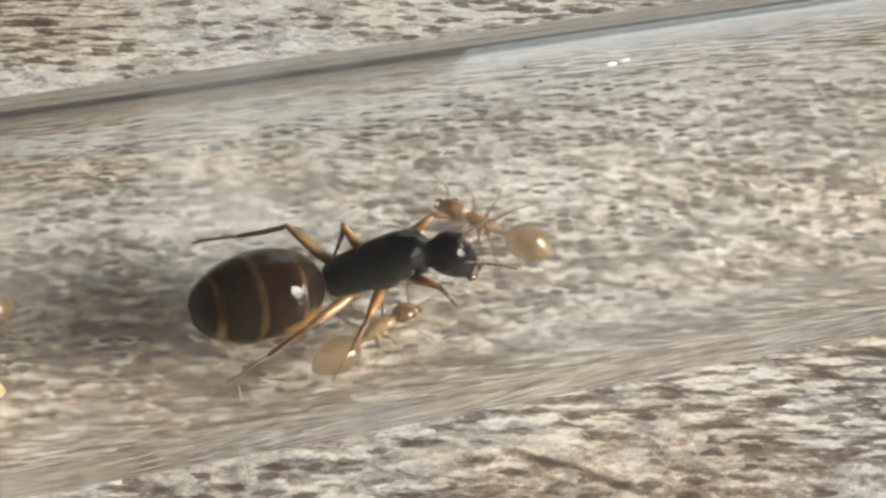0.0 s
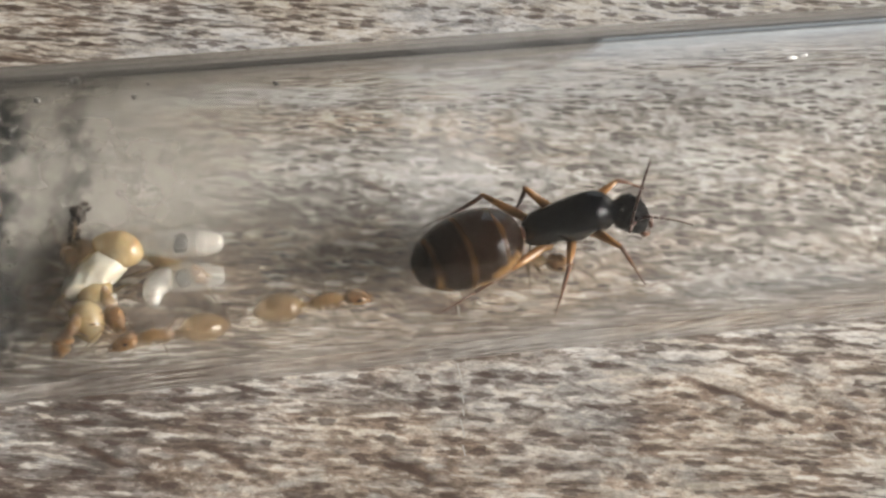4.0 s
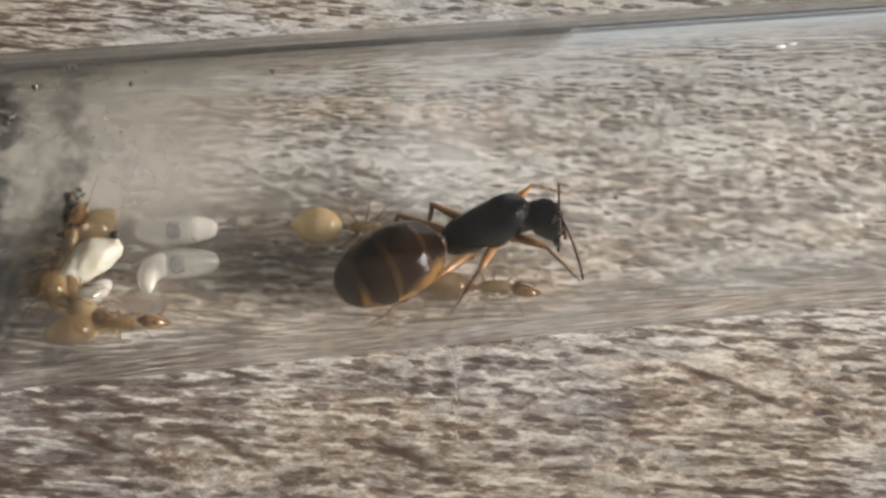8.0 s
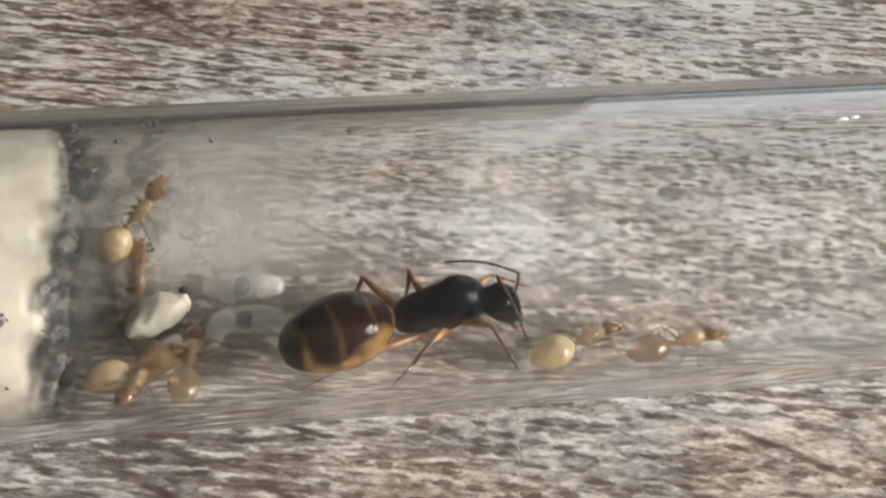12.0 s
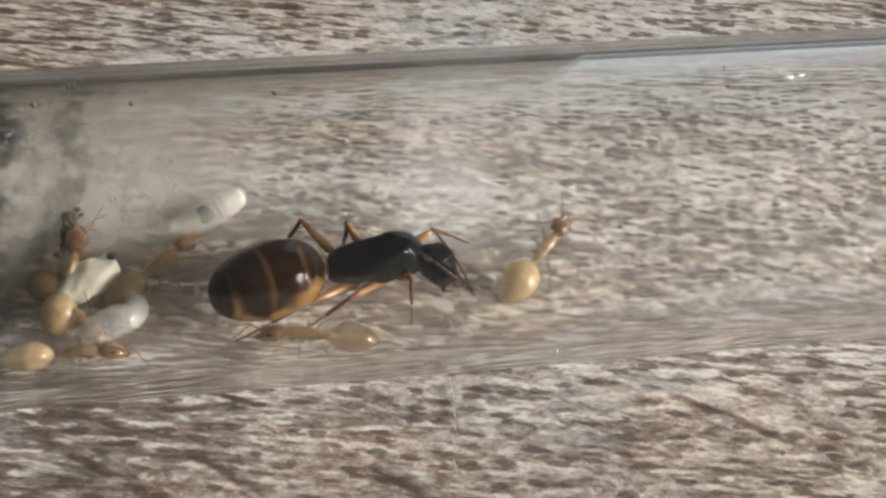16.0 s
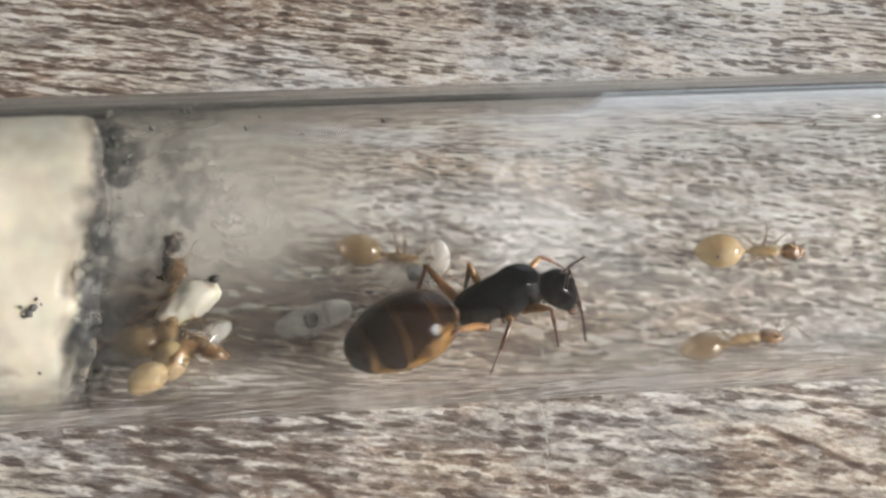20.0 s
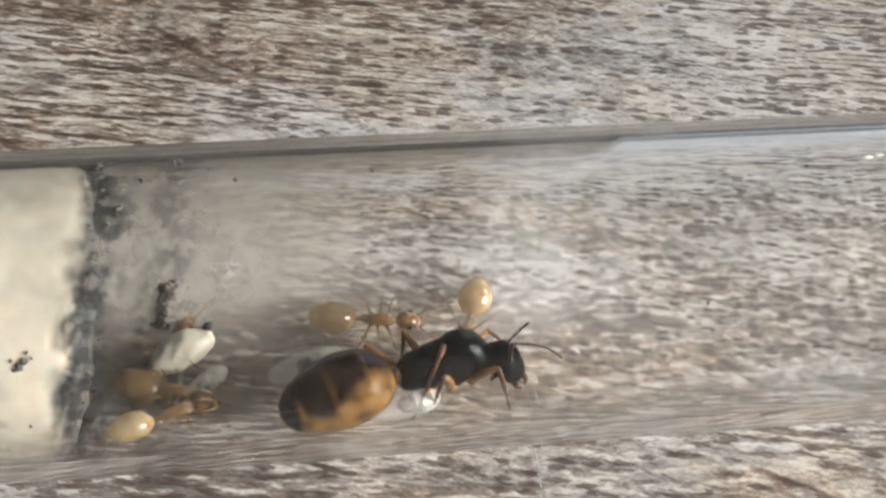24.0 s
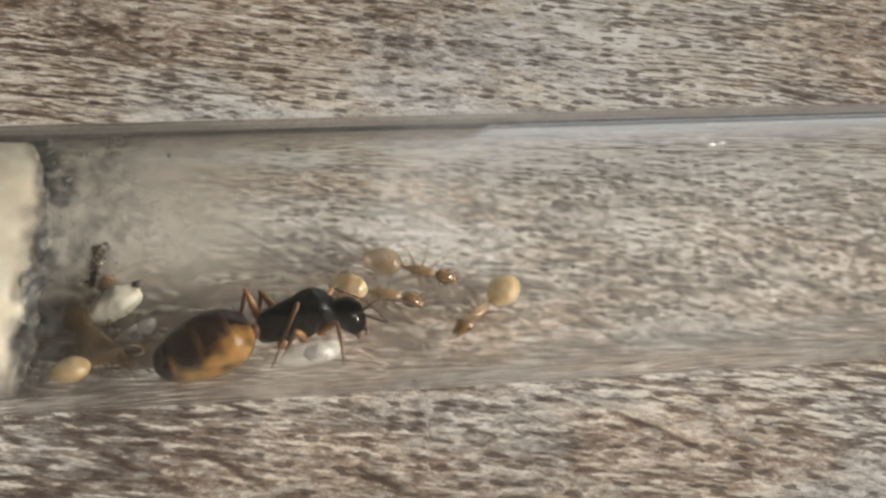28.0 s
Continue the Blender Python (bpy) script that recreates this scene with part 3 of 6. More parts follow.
def path_tube(points, radii, n=8):
    """A tapered round limb through points."""
    verts, faces = [], []
    pts = [Vector(p) for p in points]
    for i, p in enumerate(pts):
        d = (pts[min(i + 1, len(pts) - 1)] - pts[max(i - 1, 0)]).normalized()
        side = d.cross(Vector((0, 0, 1)) if abs(d.z) < 0.9 else Vector((0, 1, 0))).normalized()
        up = side.cross(d)
        for k in range(n):
            a = 2 * math.pi * k / n
            verts.append(tuple(p + (side * math.cos(a) + up * math.sin(a)) * radii[i]))
    for i in range(len(pts) - 1):
        for k in range(n):
            j = (k + 1) % n
            faces.append((i * n + k, i * n + j, (i + 1) * n + j, (i + 1) * n + k))
    faces.append(tuple(range(n))[::-1])
    faces.append(tuple((len(pts) - 1) * n + k for k in range(n)))
    return verts, faces


def joined(*shapes):
    verts, faces = [], []
    for v, f in shapes:
        o = len(verts)
        verts += v
        faces += [tuple(i + o for i in q) for q in f]
    return verts, faces


def moved(shape, m):
    return [tuple(m @ Vector(v)) for v in shape[0]], shape[1]


def roughened(shape, size, depth, seed=0.0):
    out = []
    for x, y, z in shape[0]:
        v = Vector((x, y, z))
        d = noise.noise_vector(v * size + Vector((seed, seed * 1.7, 0)))
        out.append(tuple(v + d * depth))
    return out, shape[1]


def box_shape(x0, x1, y0, y1, z0, z1):
    v = [(x, y, z) for x in (x0, x1) for y in (y0, y1) for z in (z0, z1)]
    f = [(0, 1, 3, 2), (4, 6, 7, 5), (0, 4, 5, 1), (2, 3, 7, 6), (0, 2, 6, 4), (1, 5, 7, 3)]
    return v, f


def slab(name, x0, x1, y0, y1, z0, z1, mat, label, category):
    """A plain slab, in metres."""
    v, f = box_shape(x0 / MM, x1 / MM, y0 / MM, y1 / MM, z0 / MM, z1 / MM)
    return tagged(mesh_ob(name, v, f, mat, False), label, category, kind="structure")


# ---- the added, unseen room and the table ----
def wall_with_window(name, axis, at, thick, lo, hi, z0, z1, w0, w1, h0, h1):
    """A wall across one axis with one window opening, four blocks round the opening."""
    shapes = []
    for a, b, c, d in ((lo, w0, z0, z1), (w1, hi, z0, z1), (w0, w1, z0, h0), (w0, w1, h1, z1)):
        if axis == "x":
            shapes.append(box_shape(at * 1000, (at + thick) * 1000, a * 1000, b * 1000, c * 1000, d * 1000))
        else:
            shapes.append(box_shape(a * 1000, b * 1000, at * 1000, (at + thick) * 1000, c * 1000, d * 1000))
    v, f = joined(*shapes)
    return tagged(mesh_ob(name, v, f, PLASTER, False), "added dark taupe wall, out of view, with a window opening", "wall", kind="structure")


slab("tabletop", -0.45, 0.45, -0.3, 0.075, -0.025, 0.0, WOOD, "limed wood-grain board in cream, grey and brown", "tabletop")
# unseen room shell, added; its tones set the fill and the reflections
slab("floor", -1.9, 1.9, -1.9, 1.9, -0.075, -0.025, FLOOR_TILE, "added dark grey-beige floor, out of view", "floor")
slab("ceiling", -2.0, 2.0, -2.0, 2.0, 2.30, 2.35, CEILING_PAINT, "added grey ceiling, out of view", "ceiling")
slab("wall_west", -2.0, -1.9, -1.9, 1.9, -0.075, 2.30, PLASTER, "added dark taupe wall, out of view", "wall")
slab("wall_south", -2.0, 2.0, -2.0, -1.9, -0.075, 2.30, PLASTER, "added dark taupe wall, out of view", "wall")
wall_with_window("wall_east", "x", 1.9, 0.1, -1.9, 1.9, -0.075, 2.30, -1.11, -0.39, 0.145, 1.095)
wall_with_window("wall_north", "y", 1.9, 0.1, -2.0, 2.0, -0.075, 2.30, 0.55, 1.85, 0.125, 1.575)


def window_bars():
    root = thing("window_1", "white window frame with one upright bar", "window", kind="structure")
    for y in (-1.09, -0.75, -0.41):
        part("window_frame", box_shape(1790, 1830, (y - 0.045) * 1000, (y + 0.045) * 1000, 145, 1095), FRAME_PAINT, root, smooth=False)
    for z in (165, 1075):
        part("window_frame", box_shape(1790, 1830, -1130, -370, z - 22, z + 22), FRAME_PAINT, root, smooth=False)


window_bars()


# ---- the test tube ----
R_OUT, R_IN, AXIS = 8.0, 7.2, 8.0


def lathe(profile, n=192):
    """Profile (x, r) turned round the tube's axis."""
    verts, faces = [], []
    for x, r in profile:
        for k in range(n):
            a = 2 * math.pi * k / n
            verts.append((x, r * math.cos(a), AXIS + r * math.sin(a)))
    for i in range(len(profile) - 1):
        for k in range(n):
            j = (k + 1) % n
            faces.append((i * n + k, i * n + j, (i + 1) * n + j, (i + 1) * n + k))
    return verts, faces


def tube():
    outer = [(-50 + 8 - 8 * math.cos(a), max(8 * math.sin(a), 0.01)) for a in [math.pi / 2 * i / 10 for i in range(11)]]
    outer += [(x, R_OUT) for x in (-20, 0, 15, 30, 45, 60, 80, 99)]
    lip = [(99.6, R_OUT - 0.15), (99.8, R_OUT - 0.4), (99.6, R_IN + 0.15)]
    inner = [(x, R_IN) for x in (99, 80, 60, 45, 30, 15, 0, -20)]
    inner += [(-42 - 7.2 * math.sin(a), max(7.2 * math.cos(a), 0.01)) for a in [math.pi / 2 * i / 10 for i in range(11)]]
    root = thing("test_tube", "clear glass test tube lying on the wood board, hazed inside", "test tube")
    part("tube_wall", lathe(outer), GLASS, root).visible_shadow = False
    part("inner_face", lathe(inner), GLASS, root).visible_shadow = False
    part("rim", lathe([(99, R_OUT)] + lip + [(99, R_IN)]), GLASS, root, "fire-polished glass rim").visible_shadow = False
    return root


tube()


def on_glass(x, angle, r=R_IN):
    """A point of the tube's inner wall: angle in degrees from its lowest line, positive towards +y."""
    a = radians(angle)
    return Vector((x, r * math.sin(a), AXIS - r * math.cos(a)))


# ---- cotton plug ----
def cotton_plug():
    root = thing("cotton_plug", "damp cream-white cotton plug with a mouldy grey front", "cotton plug")
    rng = random.Random(4)
    rings, n = [], 180
    verts, faces = [], []
    prof = [(-26, 0.2), (-26, 6.9)] + [(-26 + 18 * i / 20, 7.1) for i in range(1, 21)] + [(-8 + 7.3 * i / 26, 7.1) for i in range(1, 27)] + [(-0.45, 6.95), (-0.25, 6.6), (-0.05, 5.8), (0.1, 4.6), (0.2, 3.2), (0.2, 1.8), (0.2, 0.3)]
    for i, (x, r) in enumerate(prof):
        for k in range(n):
            a = 2 * math.pi * k / n
            v = Vector((x, r * math.cos(a), AXIS + r * math.sin(a)))
            d = noise.noise(v * 0.45) * 0.5 + noise.noise(v * 1.3) * 0.34 + noise.noise(v * 3.1) * 0.2
            front = max(0.0, 1 + x / 3.0) if x < 0 else 1.0
            v.x += d * 0.75 * front + (0.11 * (v.z - AXIS) - 0.35) * front - 0.024 * min(v.y, 0.0) ** 2 * front
            rr = 1 - 0.05 * abs(d) * (1 if x > -1.5 else 0.22) if r > 1 else 1
            verts.append((v.x, v.y * rr, AXIS + (v.z - AXIS) * rr))
    for i in range(len(prof) - 1):
        for k in range(n):
            j = (k + 1) % n
            faces.append((i * n + k, i * n + j, (i + 1) * n + j, (i + 1) * n + k))
    part("plug", (verts, faces), COTTON, root)
    shapes, grey = [], []
    for i in range(240):
        dark = rng.random() < 0.94
        a = rng.uniform(0, 360)
        r = rng.uniform(6.1, 6.98) if dark else 6.9 * math.sqrt(rng.uniform(0.1, 1))
        p = on_glass(rng.uniform(-0.5, 0.5 if dark else 0.2), a, r)
        p.x += 0.11 * (p.z - AXIS) - 0.35 - 0.024 * min(p.y, 0.0) ** 2
        reach = 0.7 if dark else 0.9
        q = p + Vector((rng.uniform(-0.5, 0.7), rng.uniform(-reach, reach), rng.uniform(-reach, reach)))
        mid = (p + q) / 2 + Vector((rng.uniform(-0.2, 0.6), rng.uniform(-0.5, 0.5), rng.uniform(-0.5, 0.5)))
        pts = []
        for t in (0, 0.25, 0.5, 0.75, 1):
            w = p * (1 - t) ** 2 + mid * 2 * t * (1 - t) + q * t * t
            d = math.hypot(w.y, w.z - AXIS)
            if d > 7.05:
                w.y, w.z = w.y * 7.05 / d, AXIS + (w.z - AXIS) * 7.05 / d
            pts.append(w)
        k = 0.8 if dark else 0.6
        (grey if dark else shapes).append(path_tube(pts, [0.02 * k, 0.03 * k, 0.03 * k, 0.025 * k, 0.012 * k], 4))
    part("fibre_fringe", joined(*shapes), COTTON, root)["kind"] = "stuff"
    part("mouldy_fringe", joined(*grey), COTTON_GREY, root, "grey mouldy cotton fibres")["kind"] = "stuff"
    return root


cotton_plug()


# ---- stains and specks on the glass ----
def blob(p, size, rng, flat=0.4):
    """A small lump pressed on the glass at p."""
    n = Vector((0, -p.y, AXIS - p.z)).normalized()
    s = egg(-size, size, size * rng.uniform(0.5, 1.0), size * flat, 0, 8, 6)
    turn = n.to_track_quat("Z", "X").to_matrix().to_4x4()
    m = Matrix.Translation(p + n * size * flat * 0.5) @ turn @ Matrix.Rotation(rng.uniform(0, 6.3), 4, "Z")
    return roughened(moved(s, m), 3.0 / max(size, 0.1), size * 0.3, rng.uniform(0, 50))


def mould():
    rng = random.Random(9)
    shapes = []
    for i in range(120):
        a = rng.uniform(-180, 180)
        x = -0.1 + abs(rng.gauss(0, 0.55)) + 0.3 * math.sin(a * 0.06) - 0.75 * math.cos(radians(a)) - 0.024 * min(7.2 * math.sin(radians(a)), 0.0) ** 2
        shapes.append(blob(on_glass(x, a), rng.uniform(0.04, 0.13) * (1.7 if rng.random() < 0.08 else 0.8), rng))
    for i in range(9):
        a = rng.gauss(150, 30)
        shapes.append(blob(on_glass(4.3 + rng.gauss(0, 0.45), a), rng.uniform(0.06, 0.24), rng))
    v, f = joined(*shapes)
    tagged(mesh_ob("mould_specks", v, f, MOULD), "dark grey mould specks on the glass beside the cotton", "mould", kind="stuff")


mould()


def stain_material():
    """Smoky grey mould on the glass: dense against the cotton, thinning out to a second faint band."""
    m = bpy.data.materials.new("mould_smear")
    m.use_nodes = True
    nt, L = m.node_tree, m.node_tree.links
    tc = nt.nodes.new("ShaderNodeTexCoord")
    sep = nt.nodes.new("ShaderNodeSeparateXYZ")
    L.new(tc.outputs["Object"], sep.inputs[0])

    def ncoarse(scale, detail, lo, hi):
        n = nt.nodes.new("ShaderNodeTexNoise")
        n.inputs["Scale"].default_value, n.inputs["Detail"].default_value = scale, detail
        L.new(tc.outputs["Object"], n.inputs["Vector"])
        r = nt.nodes.new("ShaderNodeMapRange")
        r.inputs[1].default_value, r.inputs[2].default_value = lo, hi
        L.new(n.outputs[0], r.inputs[0])
        return r.outputs[0]

    def op(kind, a, b, c=None):
        n = nt.nodes.new("ShaderNodeMath")
        n.operation = kind
        for i, v in enumerate((a, b, c)):
            if v is None:
                continue
            if isinstance(v, (int, float)):
                n.inputs[i].default_value = v
            else:
                L.new(v, n.inputs[i])
        return n.outputs[0]

    # millimetres from the slanting front of the cotton
    d = op("SUBTRACT", op("MULTIPLY", sep.outputs[0], 1000.0), op("MULTIPLY_ADD", sep.outputs[2], 110.0, -1.2))
    d = bow_term(nt, sep.outputs[1], 24000.0, d)
    for scale, detail, reach in ((260, 2, 3.2), (900, 3, 1.3)):
        d = op("MULTIPLY_ADD", ncoarse(scale, detail, 0.0, 1.0), reach, op("SUBTRACT", d, reach * 0.5))
    prof = nt.nodes.new("ShaderNodeValToRGB")
    e = prof.color_ramp.elements
    e[0].position, e[0].color = 0.0, (0, 0, 0, 1)
    e[1].position, e[1].color = 1.0, (0, 0, 0, 1)
    for p, v in ((0.04, 0.6), (0.10, 1.0), (0.19, 0.85), (0.27, 0.35), (0.36, 0.10), (0.56, 0.04), (0.66, 0.24), (0.72, 0.24), (0.82, 0.03)):
        k = e.new(p)
        k.color = (v, v, v, 1)
    L.new(op("MULTIPLY_ADD", d, 1 / 6.5, 0.08), prof.inputs[0])
    cover = op("MULTIPLY", op("MULTIPLY", prof.outputs[0], ncoarse(1100, 4, 0.42, 0.56)), ncoarse(420, 3, 0.33, 0.52))
    cover.node.use_clamp = True
    dirt = nt.nodes.new("ShaderNodeBsdfDiffuse")
    dirt.inputs[0].default_value = (0.05, 0.05, 0.048, 1)
    clear = nt.nodes.new("ShaderNodeBsdfTransparent")
    mix = nt.nodes.new("ShaderNodeMixShader")
    L.new(op("MULTIPLY", cover, 0.9), mix.inputs[0])
    L.new(clear.outputs[0], mix.inputs[1])
    L.new(dirt.outputs[0], mix.inputs[2])
    L.new(mix.outputs[0], nt.nodes["Material Output"].inputs[0])
    return m


def mould_smear():
    v, f = lathe([(-1.6 + 8.0 * i / 20, 7.16) for i in range(21)] + [(6.4 - 8.0 * i / 20, 7.12) for i in range(21)], 96)
    tagged(mesh_ob("mould_smear", v, f, stain_material()), "smoky grey mould smear on the glass beside the cotton", "mould", kind="stuff")


mould_smear()


def cotton_blotches():
    m = bpy.data.materials.new("mould_blotch")
    m.use_nodes = True
    nt, L = m.node_tree, m.node_tree.links
    tc = nt.nodes.new("ShaderNodeTexCoord")
    cover = None
    for scale, lo, hi in ((300, 0.56, 0.74), (1400, 0.36, 0.62)):
        n = nt.nodes.new("ShaderNodeTexNoise")
        n.inputs["Scale"].default_value, n.inputs["Detail"].default_value = scale, 4
        L.new(tc.outputs["Object"], n.inputs["Vector"])
        r = nt.nodes.new("ShaderNodeMapRange")
        r.inputs[1].default_value, r.inputs[2].default_value = lo, hi
        L.new(n.outputs[0], r.inputs[0])
        if cover is None:
            cover = r.outputs[0]
        else:
            k = nt.nodes.new("ShaderNodeMath")
            k.operation = "MULTIPLY"
            L.new(cover, k.inputs[0])
            L.new(r.outputs[0], k.inputs[1])
            cover = k.outputs[0]
    sep = nt.nodes.new("ShaderNodeSeparateXYZ")
    L.new(tc.outputs["Object"], sep.inputs[0])
    low = nt.nodes.new("ShaderNodeMapRange")
    low.inputs[1].default_value, low.inputs[2].default_value = 0.0105, 0.008
    L.new(sep.outputs[2], low.inputs[0])
    k = nt.nodes.new("ShaderNodeMath")
    k.operation = "MULTIPLY"
    L.new(cover, k.inputs[0])
    L.new(low.outputs[0], k.inputs[1])
    damp = nt.nodes.new("ShaderNodeMapRange")
    damp.inputs[1].default_value, damp.inputs[2].default_value, damp.inputs[4].default_value = 0.0085, 0.003, 0.85
    L.new(sep.outputs[2], damp.inputs[0])
    wet = nt.nodes.new("ShaderNodeMath")
    wet.operation = "MULTIPLY_ADD"
    L.new(damp.outputs[0], wet.inputs[0])
    L.new(n.outputs[0], wet.inputs[1])
    L.new(k.outputs[0], wet.inputs[2])
    wet.use_clamp = True
    cover = wet.outputs[0]
    dirt = nt.nodes.new("ShaderNodeBsdfDiffuse")
    dirt.inputs[0].default_value = (0.13, 0.128, 0.12, 1)
    clear = nt.nodes.new("ShaderNodeBsdfTransparent")
    mix = nt.nodes.new("ShaderNodeMixShader")
    L.new(cover, mix.inputs[0])
    L.new(clear.outputs[0], mix.inputs[1])
    L.new(dirt.outputs[0], mix.inputs[2])
    L.new(mix.outputs[0], nt.nodes["Material Output"].inputs[0])
    v, f = lathe([(-9.0 + 8.0 * i / 20, 7.17) for i in range(21)] + [(-1.0 - 8.0 * i / 20, 7.14) for i in range(21)], 96)
    tagged(mesh_ob("mould_blotches", v, f, m), "faint dark mould blotches over the cotton", "mould", kind="stuff")


cotton_blotches()


def droplet(x, angle, size):
    p = on_glass(x, angle, 7.18)
    n = Vector((0, -p.y, AXIS - p.z)).normalized()
    v, f = moved(egg(-size, size, size * 0.9, size * 0.6, 0, 14, 10), Matrix.Translation(p + n * size * 0.4) @ n.to_track_quat("Z", "X").to_matrix().to_4x4())
    ob = mesh_ob("droplet", v, f, WATER)
    ob.visible_shadow = False
    return tagged(ob, "tiny clear water droplet on the glass", "droplet", "water droplets")


def speck(x, angle, size, mat, label, r=R_IN):
    rng = random.Random(int(x * 100))
    v, f = blob(on_glass(x, angle, r), size, rng, 0.5)
    return tagged(mesh_ob("speck", v, f, mat), label, "speck", "specks on the glass")


speck(13.4, 170.4, 0.16, MOULD, "small dark speck on the upper glass")
speck(28.6, -128, 0.10, MECONIUM, "tiny black dot on the glass wall")
speck(38.3, 98, 0.11, MOULD, "tiny dark dot on the glass wall")


def chip(x, angle, length):
    """A glint on the glass, put in as a small white lump, longer along the tube."""
    p = on_glass(x, angle, 7.1)
    n = Vector((0, -p.y, AXIS - p.z)).normalized()
    turn = Matrix((Vector((1, 0, 0)), n.cross(Vector((1, 0, 0))), n)).transposed().to_4x4()
    v, f = roughened(moved(joined(egg(-length, length * 0.4, 0.11, 0.1, 0, 10, 8), moved(egg(-0.2, 0.35, 0.1, 0.1, 0, 10, 8), pose(length, 0.12, 0))), Matrix.Translation(p) @ turn), 4.0, 0.06)
    return tagged(mesh_ob("chip", v, f, GLINT_WHITE), "small white lump standing for a glint on the glass wall", "chip")


chip(41.7, 103.7, 0.42)

for k, (x, a, s) in enumerate([(2.6, 170, 0.2), (6.9, 172, 0.17), (7.6, 165, 0.1), (44.5, 110, 0.08), (32.0, 150, 0.05), (9.5, 176, 0.1)]):
    speck(x, a, s, MOULD, "small dark speck on the upper glass")


for x, a, s in [(-2.95, -122, 0.2), (-3.15, -120, 0.24), (-3.35, -119, 0.16), (-2.8, -125, 0.12), (-3.5, -122.5, 0.1), (-2.6, -123, 0.09), (-5.2, -118, 0.1), (-2.9, -96, 0.1)]:
    speck(x, a, s, MOULD, "dark mould spot on the glass over the cotton")
speck(35.1, 169.8, 0.08, MECONIUM, "tiny dark dot on the upper glass")


def scratch():
    rng = random.Random(3)
    shapes = []
    y = -10.0
    while y < 1.5:
        l = rng.uniform(0.4, 1.6)
        x = 22.9 + (y + 0.2) * 0.152 + rng.uniform(-0.04, 0.04)
        shapes.append(box_shape(x - 0.035, x + 0.035, y, y + l, -0.05, 0.006))
        y += l + rng.uniform(0.15, 0.9)
    v, f = joined(*shapes)
    tagged(mesh_ob("scratch", v, f, CHALK, False), "thin pale scratch across the wood board", "scratch")


scratch()


# ---- ants ----
def leg_shapes(f, t, rf, rt):
    """Thigh along x to the knee; shin and foot along x from the knee, slightly bowed."""
    thigh = path_tube([(-0.25 * rf, 0, 0), (0.12 * f, 0, 0.02), (0.35 * f, 0, 0.05), (0.7 * f, 0, 0.03), (f, 0, 0)], [rf * 0.9, rf, rf * 1.15, rf * 0.85, rf * 0.5], 10)
    a = 0.52 * t
    shin = path_tube([(-0.3 * rt, 0, 0), (0.1 * a, 0, 0.02 * t), (0.5 * a, 0, 0.03 * t), (a, 0, 0.02 * t)], [rt * 0.9, rt, rt * 1.05, rt * 0.75], 8)
    foot = path_tube([(a, 0, 0.02 * t), (a + 0.25 * t, 0, 0.0), (a + 0.38 * t, 0, -0.012 * t), (t, 0, 0)], [rt * 0.6, rt * 0.45, rt * 0.42, rt * 0.3], 6)
    joints = [egg(a + 0.48 * t * u - 0.09, a + 0.48 * t * u + 0.09, rt * 0.55, rt * 0.55, 0.012 * t * (1 - u), 6, 4) for u in (0.3, 0.5, 0.68, 0.84, 0.99)]
    return thigh, joined(shin, foot, *joints)


# the thighs of the far hind and middle legs are longer
FAR_THIGHS = {2.9: 3.1, 2.31: 2.9}


